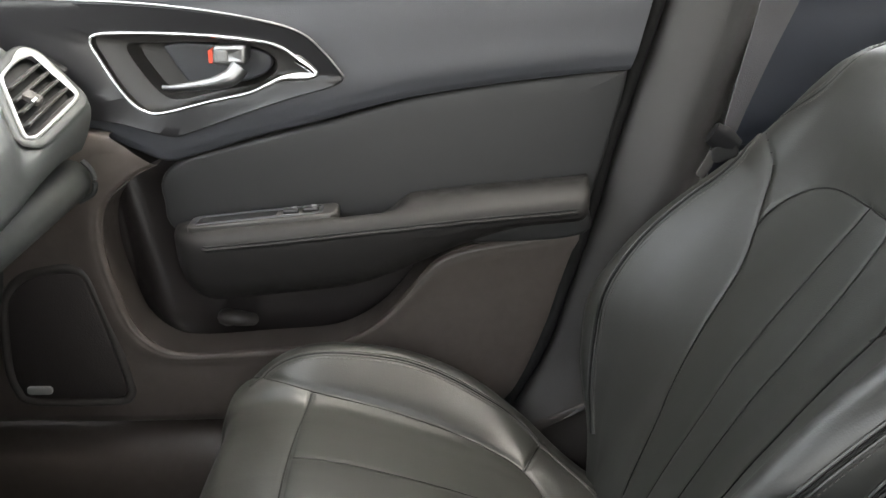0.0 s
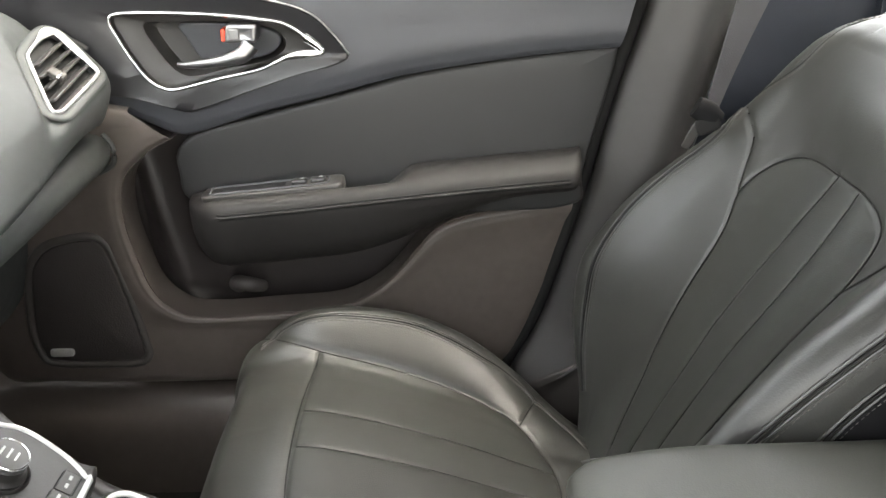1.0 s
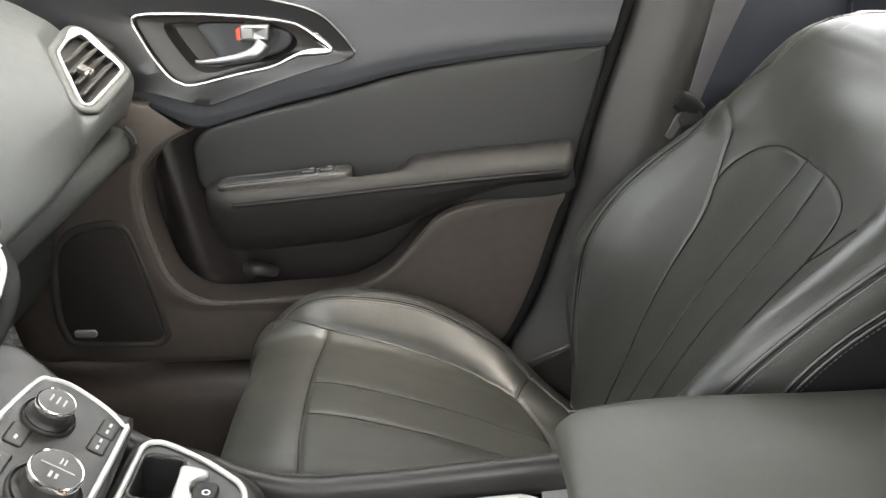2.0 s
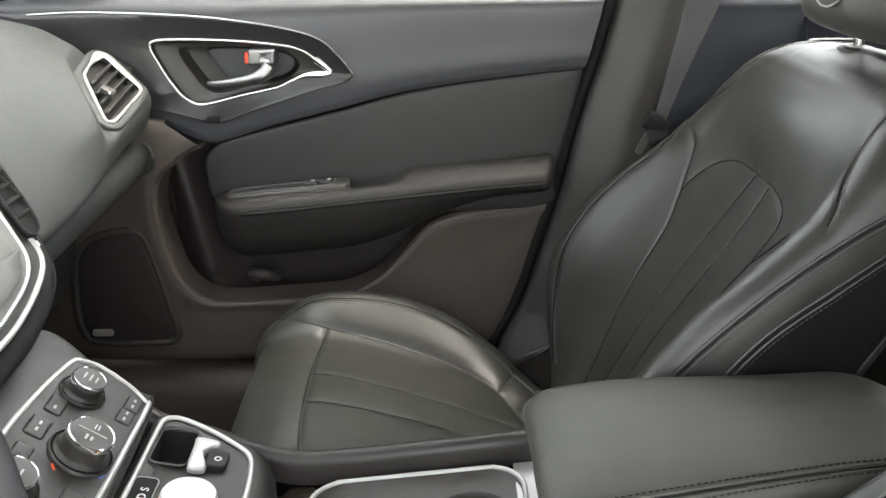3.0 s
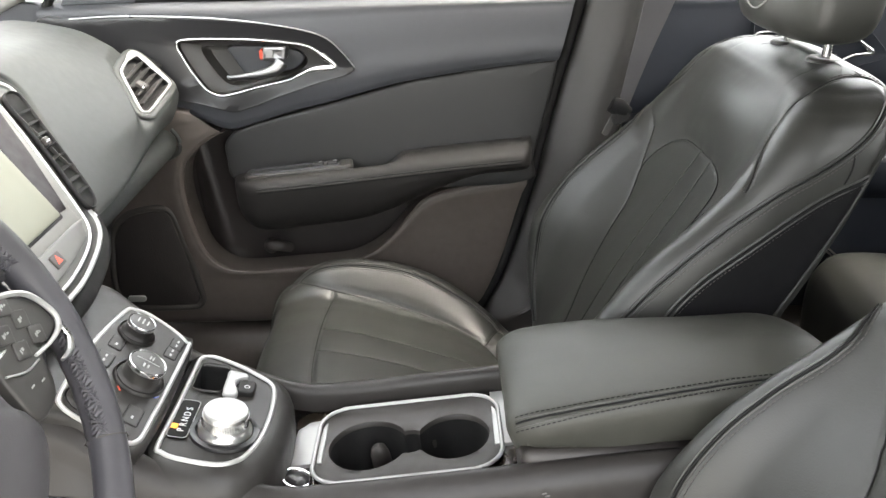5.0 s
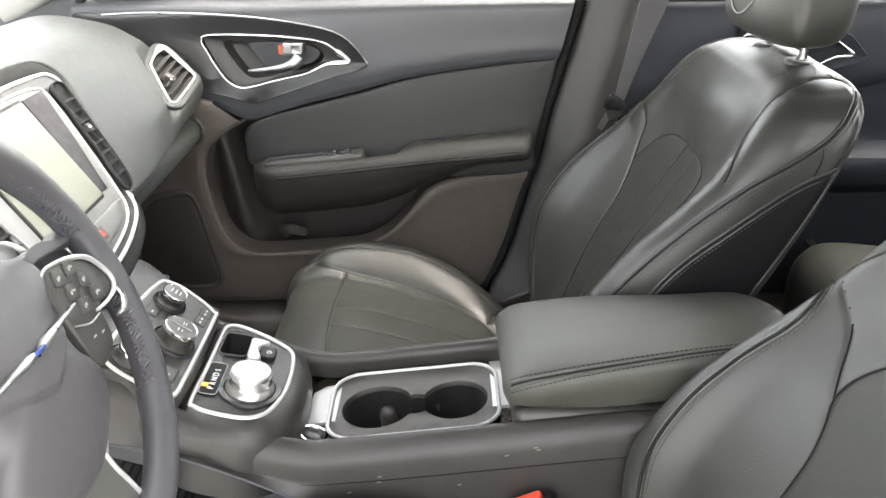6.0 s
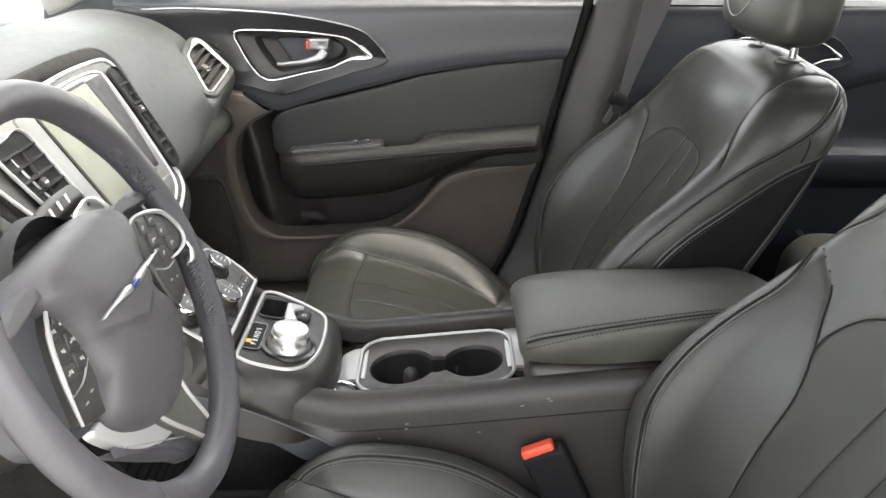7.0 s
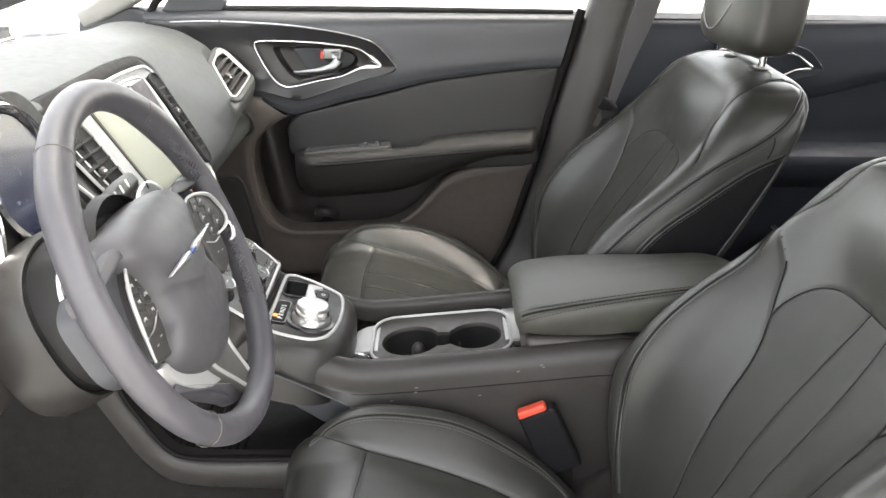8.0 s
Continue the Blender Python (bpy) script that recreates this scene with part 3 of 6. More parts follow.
# lower trim with the speaker
C = cr([(0.175, 0.484), (0.073, 0.474), (0.010, 0.464), (-0.022, 0.450), (-0.046, 0.425), (-0.071, 0.394), (-0.096, 0.368), (-0.130, 0.346), (-0.172, 0.333), (-0.254, 0.329), (-0.337, 0.325),
        (-0.381, 0.332), (-0.414, 0.364), (-0.431, 0.418), (-0.440, 0.469), (-0.438, 0.511), (-0.426, 0.539), (-0.395, 0.567), (-0.363, 0.584)], 140)
D = cr([(0.175, 0.478), (0.168, 0.44), (0.150, 0.385), (0.125, 0.31), (0.085, 0.226), (0.03, 0.213), (-0.10, 0.213), (-0.20, 0.213), (-0.33, 0.213),
        (-0.45, 0.213), (-0.58, 0.215), (-0.66, 0.225), (-0.68, 0.34), (-0.68, 0.46), (-0.66, 0.56), (-0.58, 0.615), (-0.50, 0.632), (-0.42, 0.622)], 140)
yb = curve1([-0.7, -0.4, -0.2, 0.0, 0.18], [0.646, 0.644, 0.651, 0.668, 0.686])
lip = curve1([0, 0.001, 0.003, 0.006, 0.014, 0.045, 0.5], [0.056, 0.012, 0.003, -0.001, -0.003, 0.0, 0.0])
far = np.linalg.norm(D - C, axis=1)
steps = np.concatenate([np.linspace(0, 0.02, 14), np.linspace(0.025, 0.06, 8)])
P = []
for d in steps:
    q = C + (D - C) / far[:, None] * np.minimum(d, 0.5 * far)[:, None]
    P.append(np.stack([q[:, 0], yb(q[:, 0]) + lip(np.minimum(d, 0.5 * far)), q[:, 1]], 1))
v0 = np.minimum(0.06, 0.5 * far) / far
for k, dy in ((0.2, 0), (0.4, 0.001), (0.6, 0.002), (0.8, 0.003), (0.93, 0.006), (0.98, 0.012), (1.0, 0.035)):
    q = C + (D - C) * (v0 + (1 - v0) * k)[:, None]
    P.append(np.stack([q[:, 0], yb(q[:, 0]) + dy, q[:, 1]], 1))
P = np.array(P)
part("lower_panel", sheet(P), LOWER_LIT, door, "grained lower door trim with a map pocket, bounce light in its colour")
spk = cr([(-0.501, 0.444), (-0.479, 0.438), (-0.469, 0.412), (-0.455, 0.350), (-0.443, 0.285), (-0.443, 0.266), (-0.463, 0.258), (-0.565, 0.259), (-0.583, 0.274), (-0.588, 0.311), (-0.581, 0.383), (-0.571, 0.411), (-0.546, 0.434)], 140, True)
sg = part("speaker_grille", plate(spk, 0.012, 0.003, 0.004, door_plane(0.6425), 6), GRILLE, door, "black perforated speaker grille")
part("grille_rim", ring(inset(spk, -0.006), 0.013, 0.006, door_plane(0.6465)), PLASTIC, sg)
part("badge", plate(rounded(0.034, 0.012, 0.005, 6, -0.556, 0.2745), 0.004, 0.0015, 0.0006, door_plane(0.6365)), BRIGHT, sg, "small oval chrome badge")
part("door_seal", tube(np.stack([EDGE(np.linspace(0.19, 0.81, 50)) - 0.001, np.full(50, 0.690), np.linspace(0.19, 0.81, 50)], 1), 0.0095, 10, up=(0, 1, 0)), RUBBER, door, "black rubber door seal")
wp = np.array([[(x, 0.735 - 0.16 * max(0, (z - 0.8)) / 0.3, z) for z in np.linspace(0.80, 1.08, 6)] for x in np.linspace(-0.62, 0.27, 8)])
pane = part("window_pane", thick_sheet(wp, (0, 0.004, 0)), glass, door, "clear side window glass")
pane.visible_shadow = False

part("front_seal", tube([(-0.662, 0.698, 0.765), (-0.655, 0.698, 0.782), (-0.646, 0.698, 0.800), (-0.632, 0.695, 0.818), (-0.60, 0.688, 0.845), (-0.55, 0.675, 0.875)], 0.008, 10, n=30, up=(0, 1, 0)), RUBBER, door, "black rubber seal at the front edge")
part("mirror_sail", plate(np.array([(-0.625, 0.795), (-0.502, 0.797), (-0.490, 0.812), (-0.50, 0.85), (-0.54, 0.872), (-0.60, 0.840)]), 0.02, 0.004, 0, door_plane(0.697)), PLASTIC_UP, door, "dark grey mirror triangle of the window")
tagged(part("pillar_foot_passenger", plate(cr([(-0.80, 0.72), (-0.74, 0.72), (-0.672, 0.750), (-0.660, 0.795), (-0.70, 0.802), (-0.77, 0.799), (-0.80, 0.785)], 60, True), 0.03, 0.006, 0, door_plane(0.697)), PLASTIC_UP), "dark grey foot of the windscreen pillar", "pillar", kind="structure")

# outside mirror beyond the side window
mir = thing("door_mirror", "silver outside mirror beyond the passenger window", "car mirror")
P = np.array([[(-0.50 + 0.075 * math.cos(a) * k, 0.93 + 0.10 * math.sin(a) * 1.0, 0.905 + 0.075 * h) for a in np.linspace(0, 2 * np.pi, 24, endpoint=False)]
              for h, k in ((-1.0, 0.25), (-0.93, 0.7), (-0.6, 0.95), (0, 1.0), (0.6, 0.9), (0.95, 0.6), (1.0, 0.2))])
part("mirror_housing", capped(P), PAINT, mir)
part("mirror_arm", tube([(-0.52, 0.86, 0.84), (-0.54, 0.80, 0.80), (-0.55, 0.77, 0.78)], 0.02, 10, n=8), DARK, mir, "black mirror arm")

# trim of the pillar between the doors
zz = np.linspace(0.0, 1.13, 70)
sec = [(0.012, 0.720), (0.014, 0.692), (0.022, 0.682), (0.045, 0.672), (0.070, 0.664), (0.092, 0.664), (0.112, 0.678), (0.135, 0.705), (0.150, 0.74)]
P = []
for z in zz:
    e = float(EDGE(z))
    flare = 0.03 * float(smooth01(0.30, 0.14, z))
    P.append(cr([(e + dx * (1 + 0.5 * flare / 0.06), y - flare - 0.16 * max(0, z - 0.82) ** 1.2 * 1.3, z) for dx, y in sec], 30))
tagged(part("pillar_middle_passenger", sheet(np.array(P)), PILLAR), "dark grey trim of the pillar between the doors", "pillar", kind="structure")
P = strip([[(x, 0.73, 0.205), (x, 0.69, 0.20), (x, 0.655, 0.185), (x, 0.635, 0.15), (x, 0.63, 0.05), (x, 0.63, 0.0)] for x in np.linspace(-0.78, 1.3, 20)], 24)
tagged(part("sill_passenger", P, LOWER_LIT), "grained plastic sill trim under the doors, brown bounce light in its colour", "sill", kind="structure")

step = np.array([(0.09, 0.10), (0.24, 0.10), (0.245, 0.250), (0.202, 0.254), (0.135, 0.197), (0.09, 0.165)])
tagged(part("sill_step", plate(cr(step, 80, True), 0.04, 0.006, 0.002, door_plane(0.640)), LOWER_LIT), "brown-grey moulded foot of the door pillar", "sill", kind="structure")
part("step_edge", tube([(0.112, 0.640, 0.182), (0.150, 0.6385, 0.212), (0.196, 0.6385, 0.251)], 0.0022, 6, n=20), PLASTIC_UP, bpy.data.objects["sill_step"], "lighter moulded edge")

# rear passenger door
rdoor = thing("rear_door", "closed black rear passenger door with chrome handle surround", "car door")
zr = curve1([0.30, 0.60, 0.747, 0.841, 0.911, 1.05, 1.25], [0.585, 0.60, 0.617, 0.642, 0.660, 0.69, 0.71])
xs = np.linspace(0.18, 1.25, 76)
V = np.concatenate([np.linspace(0, 0.2, 12), np.linspace(0.25, 0.85, 8), np.linspace(0.88, 1, 7)])
P = np.array([[(max(x, float(EDGE(zr(x) + (0.80 - zr(x)) * v)) + 0.135), float(prof(v)) + 0.016, zr(x) + (0.80 - zr(x)) * v) for v in V] for x in xs])
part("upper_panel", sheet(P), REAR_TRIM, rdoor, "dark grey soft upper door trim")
handle_set(rdoor, 0.9475, 0.003, 0.676, 0.78)
P = np.array([[(max(x, float(EDGE(z)) + 0.140), y, z) for y, z in cr([(0.70, 0.71), (0.692, 0.60), (0.690, 0.535), (0.665, 0.525), (0.635, 0.515), (0.628, 0.495), (0.640, 0.46), (0.68, 0.43), (0.695, 0.40), (0.70, 0.20)], 40)] for x in xs])
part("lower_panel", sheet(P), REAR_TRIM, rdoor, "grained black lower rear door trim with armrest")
wp = np.array([[(x, 0.735 - 0.16 * max(0, (z - 0.8)) / 0.3, z) for z in np.linspace(0.80, 1.08, 6)] for x in np.linspace(0.40, 1.15, 8)])
pane = part("window_pane", thick_sheet(wp, (0, 0.004, 0)), glass, rdoor, "clear side window glass")
pane.visible_shadow = False

# seat belt on the pillar
belt = thing("seat_belt", "grey seat belt hanging down the door pillar", "seat belt")
bc = cr([(0.445, 0.640, 1.06), (0.400, 0.615, 0.92), (0.362, 0.597, 0.80), (0.336, 0.588, 0.72), (0.316, 0.580, 0.655), (0.306, 0.574, 0.62)], 60)
hw = np.interp(np.linspace(0, 1, 60), [0, 0.6, 0.82, 1], [0.032, 0.027, 0.018, 0.011])
dirs = np.stack([np.interp(np.linspace(0, 1, 60), [0, 0.6, 1], [0.93, 0.93, 0.80]), np.interp(np.linspace(0, 1, 60), [0, 0.6, 1], [0.30, 0.28, 0.55]), np.full(60, -0.12)], 1)
P = np.stack([bc + dirs * hw[:, None] * k for k in np.linspace(-1, 1, 9)], 1)
part("webbing", thick_sheet(P, (0.0003, -0.0016, 0)), WEBBING, belt, "ribbed grey webbing")
bt = part("latch_tongue", tube([(0.288, 0.566, 0.642), (0.302, 0.566, 0.634), (0.318, 0.566, 0.624)], [0.013, 0.015, 0.010], 10, n=8, flat=0.55, up=(0, 1, 0)), VINYL, belt, "black latch tongue")
part("tongue_plate", plate(rounded(0.012, 0.034, 0.004, 5), 0.002, 0.0008, 0, pose(0.286, 0.562, 0.606, 90, 25, 0)), DARK_SATIN, bt, "steel tongue plate")
part("belt_stop", plate(rounded(0.03, 0.02, 0.006, 5), 0.006, 0.002, 0, pose(0.304, 0.560, 0.620, 90, -20, 0)), DARK, bt)
part("upper_anchor", round_box(0.06, 0.03, 0.02, 0.006, pose(0.445, 0.635, 1.055)), DARK, belt, "black upper belt anchor")


# ---- front seats ----
def dist_to(lines, a, b):
    """Distance of grid points (a, b) to the nearest of some polylines."""
    best = np.full(a.shape, 9.0)
    for ln in lines:
        for (x0, y0), (x1, y1) in zip(ln[:-1], ln[1:]):
            dx, dy = x1 - x0, y1 - y0
            t = np.clip(((a - x0) * dx + (b - y0) * dy) / (dx * dx + dy * dy + 1e-12), 0, 1)
            best = np.minimum(best, np.hypot(a - x0 - t * dx, b - y0 - t * dy))
    return best


def normals(P):
    du, dv = np.gradient(P, axis=0), np.gradient(P, axis=1)
    n = np.cross(du, dv)
    return n / (np.linalg.norm(n, axis=2)[..., None] + 1e-12)


def both(line):
    l = [tuple(p) for p in line]
    return [l, [(p[0], -p[1]) for p in l]]


def inlaid(ob, inside):
    """The matt centre panel: faces whose middles lie inside its seam take the second leather."""
    me = ob.data
    c = np.zeros(len(me.polygons) * 3)
    me.polygons.foreach_get("center", c)
    me.materials.append(INSERT)
    me.polygons.foreach_set("material_index", inside(c.reshape(-1, 3)).astype(np.int32))
    me.update()


def seat_cushion(seat):
    path = cr([(-0.235, 0.10), (-0.272, 0.18), (-0.284, 0.245), (-0.275, 0.295), (-0.245, 0.318), (-0.175, 0.327), (-0.05, 0.296), (0.10, 0.241), (0.20, 0.213), (0.27, 0.205)], 260)
    s = np.concatenate([[0], np.cumsum(np.linalg.norm(np.diff(path, axis=0), axis=1))])
    tan = np.gradient(path, axis=0)
    tan /= np.linalg.norm(tan, axis=1)[:, None]
    nrm = np.stack([-tan[:, 1], tan[:, 0]], 1)
    k0 = int(np.argmin(path[:, 0]))

    def s_of(x):
        return np.interp(x, path[k0:, 0], s[k0:])
    hb = curve1([-0.30, -0.27, -0.235, -0.20, -0.14, -0.067, 0.006, 0.08, 0.14, 0.22, 0.30], [0.006, 0.012, 0.023, 0.037, 0.049, 0.054, 0.045, 0.022, -0.004, -0.02, -0.025])
    wd = curve1([-0.30, -0.26, -0.2, -0.1, 0.05, 0.12, 0.18, 0.3], [0.205, 0.226, 0.238, 0.245, 0.236, 0.216, 0.185, 0.16])
    yy = np.concatenate([np.linspace(0, 0.78, 44), np.linspace(0.795, 1.0, 26)])
    rows = []
    for i in range(len(path)):
        x = path[i, 0] if i >= k0 else -0.284
        h, w = float(hb(x)), float(wd(x)) * (0.94 + 0.06 * smooth01(0, 0.12, s[i]))
        kb = float(np.interp(x, [-0.2, -0.05, 0.04, 0.08, 0.12], [1.0, 0.95, 0.88, 0.76, 0.62]))
        top = cr([(0, 0.004), (0.06 * kb, 0.003), (0.11 * kb, 0.001), (0.148 * kb, 0.002), (0.148 * kb + 0.45 * (w - 0.040 - 0.148 * kb), 0.35 * h + 0.004), (w - 0.040, 0.9 * h), (w - 0.020, h - 0.002), (w - 0.004, h - 0.018), (w + 0.003, h - 0.05), (w - 0.006, h - 0.13)], 120)
        half = [(path[i, 0] + nrm[i, 0] * d, y, path[i, 1] + nrm[i, 1] * d) for y, d in top]
        rows.append([(a, -b, c) for a, b, c in half[:0:-1]] + half)
    P = np.array(rows)
    S = np.repeat(s[:, None], P.shape[1], 1)
    Y = P[..., 1]
    sx = lambda pts: [(float(s_of(x)), y) for x, y in pts]
    rim = [(0.118, 0.0), (0.115, 0.035), (0.102, 0.075), (0.080, 0.116), (0.038, 0.138), (-0.006, 0.146), (-0.06, 0.152), (-0.115, 0.156), (-0.176, 0.162)]
    deep = both(sx(cr(rim + [(-0.215, 0.176), (-0.25, 0.205), (-0.27, 0.24)], 60)))
    deep.append(sx([(-0.176, 0.160), (-0.184, 0.08), (-0.186, 0.0), (-0.184, -0.08), (-0.176, -0.160)]))
    deep += both(sx([(0.080, 0.116), (0.095, 0.15), (0.109, 0.180)]))
    soft = both(sx([(-0.180, 0.035), (0.0, 0.032), (0.116, 0.028)]))
    N = normals(P)
    if N[130, 119, 2] < 0:
        N = -N
    cut = 0.0028 * np.exp(-(dist_to(deep, S, Y) / 0.0028) ** 2) + 0.0022 * np.exp(-(dist_to(deep, S, Y) / 0.016) ** 2)
    cut += 0.0010 * np.exp(-(dist_to(soft, S, Y) / 0.0024) ** 2) + 0.0004 * np.exp(-(dist_to(soft, S, Y) / 0.012) ** 2)
    rumple = np.array([[noise.noise((p[0] * 14, p[1] * 14, p[2] * 14)) for p in r] for r in P]) * 0.0012
    P = P + N * (rumple - cut)[..., None]
    cu = part("cushion", sheet(P), LEATHER, seat, "black leather seat cushion with sewn channels", 70)
    rim_ = cr(rim, 60)[::-1]
    inlaid(cu, lambda c: (c[:, 0] > -0.180) & (np.abs(c[:, 1]) < np.interp(c[:, 0], rim_[:, 0], rim_[:, 1], right=-1)))

    def on_top(ln, n_=60):
        q = []
        for s0, y0 in cr(ln, n_):
            i = int(np.clip(np.searchsorted(s, s0) - 1, 0, len(s) - 2))
            f_ = (s0 - s[i]) / (s[i + 1] - s[i])
            a_, b_ = (np.array([np.interp(y0, P[k_][15:-15, 1], P[k_][15:-15, j]) for j in (0, 1, 2)]) for k_ in (i, i + 1))
            q.append(a_ + (b_ - a_) * f_)
        return np.array(q)
    # dark tubes along the channels paint the shadow of each groove
    for lines_, rad in ((deep, 0.0009), (soft, 0.0005)):
        for ln in lines_:
            part("seam", tube(on_top(ln) + np.array([-0.0002, 0, 0.0003]), rad, 6), SEAM, cu)
    # double seam along the crest of the bolsters, turning inward at the rear
    crest = [(-0.250, 0.186), (-0.229, 0.196), (-0.183, 0.202), (-0.131, 0.206), (-0.079, 0.208), (-0.034, 0.206), (0.019, 0.200), (0.060, 0.194), (0.107, 0.174), (0.141, 0.140), (0.166, 0.100)]
    for sg in (1, -1):
        for d_, r_ in ((0.0, 0.0008), (-0.006, 0.0008)):
            part("piping", tube(on_top(sx([(x, sg * (y + d_)) for x, y in crest]), 120) + np.array([0, 0, 0.0005]), r_, 6), EDGE_SHEEN, cu, "seam edge with its highlight painted paler")
        part("seam", tube(on_top(sx([(x, sg * (y - 0.003)) for x, y in crest]), 120), 0.0011, 6), SEAM, cu)
        part("stitching", stitches(on_top(sx([(x, sg * (y - 0.0095)) for x, y in crest]), 160), off=(0, 0, 0.0006)), THREAD, cu)
    return cu


def seat_back(seat):
    xc = curve1([0.20, 0.30, 0.386, 0.477, 0.56, 0.62, 0.66, 0.70, 0.725, 0.742, 0.753, 0.760], [0.160, 0.193, 0.236, 0.292, 0.346, 0.384, 0.402, 0.418, 0.431, 0.446, 0.468, 0.50])
    xk = curve1([0.20, 0.35, 0.47, 0.56, 0.653, 0.70, 0.73, 0.748, 0.760], [0.29, 0.362, 0.425, 0.475, 0.522, 0.545, 0.552, 0.548, 0.53])
    wd = curve1([0.20, 0.30, 0.40, 0.50, 0.56, 0.62, 0.66, 0.70, 0.725, 0.742, 0.753, 0.760], [0.19, 0.232, 0.255, 0.258, 0.254, 0.248, 0.243, 0.232, 0.217, 0.195, 0.165, 0.11])
    wing = curve1([0.20, 0.25, 0.36, 0.44, 0.49, 0.54, 0.58, 0.63, 0.67, 0.76], [0.0, 0.012, 0.066, 0.098, 0.096, 0.085, 0.066, 0.042, 0.026, 0.0])
    zz = np.concatenate([np.linspace(0.20, 0.72, 300), np.linspace(0.722, 0.750, 28), np.linspace(0.751, 0.760, 14)])
    rows = []
    # more points on the front than on the rear of each ring
    pick = np.concatenate([np.linspace(0, 0.36, 300), np.linspace(0.362, 0.638, 90), np.linspace(0.64, 1, 300, endpoint=False)])
    pick = np.round(pick * 3000).astype(int)
    for z in zz:
        c, k, w, p = float(xc(z)), float(xk(z)), float(wd(z)), float(wing(z))
        f = min(1.0, w / 0.16)
        half = [(c, 0.0), (c - 0.02 * p, 0.06 * f), (c - 0.10 * p, 0.112 * f), (c - 0.46 * p + 0.002, w - 0.078 * f), (c - 0.96 * p + 0.003, w - 0.036 * f), (c - p + 0.015, w - 0.010 * f),
                (c - p + 0.36 * (k - c + p), w + 0.002), (c - p + 0.72 * (k - c + p), w - 0.004), (k - 0.016, w - 0.013 * f), (k - 0.001, w - 0.045 * f), (k + 0.004, 0.0)]
        loop = half + [(a, -b) for a, b in half[-2:0:-1]]
        q = cr(loop, 3000, True)[pick]
        rows.append(np.column_stack([q[:, 0], q[:, 1], np.full(len(q), z)]))
    last = rows[-1]
    for k_ in (0.9, 0.78, 0.6, 0.4, 0.2, 0.03):           # domed crown
        rows.append(last.mean(0) + (last - last.mean(0)) * np.array([k_, k_, 0]) + np.array([0, 0, 0.004 * (1 - k_ * k_)]))
    zz = np.concatenate([zz, 0.760 + 0.0005 * np.arange(1, 7)])
    P = np.array(rows)
    mid = 0.5 * (xc(zz) - 0.5 * wing(zz) + xk(zz))[:, None]
    front = P[..., 0] < mid + 0.01
    Y, Z = P[..., 1], P[..., 2]
    arch = cr([(0.27, 0.040), (0.32, 0.051), (0.355, 0.062), (0.386, 0.077), (0.45, 0.098), (0.50, 0.108), (0.53, 0.120), (0.553, 0.134), (0.575, 0.133), (0.598, 0.117), (0.611, 0.090), (0.617, 0.055), (0.618, 0.0)], 50)
    arch_near = cr([(0.27, -0.105), (0.355, -0.118), (0.45, -0.130), (0.53, -0.136), (0.565, -0.137), (0.598, -0.120), (0.611, -0.092), (0.617, -0.055), (0.618, 0.0)], 50)
    deep = [[tuple(p) for p in arch], [tuple(p) for p in arch_near]] + both(cr([(0.553, 0.134), (0.58, 0.155), (0.607, 0.176), (0.630, 0.204), (0.637, 0.222), (0.640, 0.236)], 30))
    soft = [[(0.618, 0.008), (0.56, 0.012), (0.50, 0.013), (0.45, 0.009), (0.40, -0.001), (0.28, -0.008)], [(0.615, -0.038), (0.56, -0.047), (0.50, -0.050), (0.45, -0.050), (0.40, -0.055), (0.28, -0.058)]]
    over = np.array([(0.364, 0.234, 0.636), (0.374, 0.224, 0.653), (0.399, 0.192, 0.686), (0.421, 0.180, 0.718), (0.447, 0.174, 0.742), (0.480, 0.157, 0.753), (0.513, 0.146, 0.755), (0.534, 0.151, 0.751), (0.541, 0.166, 0.746)])
    shoulder = [cr(over, 46), cr(over * np.array([1, -1, 1]), 46)]      # over the shoulders, to the rear edge
    N = normals(P)
    if N[60, 0, 0] > 0:
        N = -N
    dd, ds, dk = dist_to(deep, Z, Y), dist_to(soft, Z, Y), np.full(Y.shape, 9.0)
    for ln in shoulder:
        for p_ in cr(ln, 240):
            dk = np.minimum(dk, np.abs(P - p_).sum(2) * 0.75)
    fade = 1 - smooth01(0.195, 0.232, np.abs(Y))
    cut = 0.0014 * np.exp(-(dd / 0.0030) ** 2) + 0.0006 * np.exp(-(dd / 0.016) ** 2)
    cut += 0.0012 * np.exp(-(ds / 0.0026) ** 2) + 0.0006 * np.exp(-(ds / 0.012) ** 2)
    over_cut = 0.0016 * np.exp(-(dk / 0.0026) ** 2) + 0.0012 * np.exp(-(dk / 0.011) ** 2)
    bulge = 0.012 * np.exp(-((Z - 0.675) / 0.045) ** 2 - (Y / 0.10) ** 2) - 0.003 * np.exp(-((Z - 0.735) / 0.02) ** 2 - (Y / 0.08) ** 2)
    rumple = np.array([[noise.noise((p[0] * 11, p[1] * 11, p[2] * 11)) for p in r] for r in P]) * 0.0014
    P = P + N * ((np.where(front, bulge - cut * fade, 0.0) - over_cut + rumple)[..., None])
    bk = part("backrest", capped(P), LEATHER, seat, "black leather backrest with deep side bolsters", 70)
    inlaid(bk, lambda c: (c[:, 0] < np.interp(c[:, 2], zz, mid[:, 0])) & (c[:, 1] < np.interp(c[:, 2], arch[:, 0], arch[:, 1], right=-1)) & (c[:, 1] > np.interp(c[:, 2], arch_near[:, 0], arch_near[:, 1], right=1)))
    Nf = normals(P)
    if Nf[60, 0, 0] > 0:
        Nf = -Nf
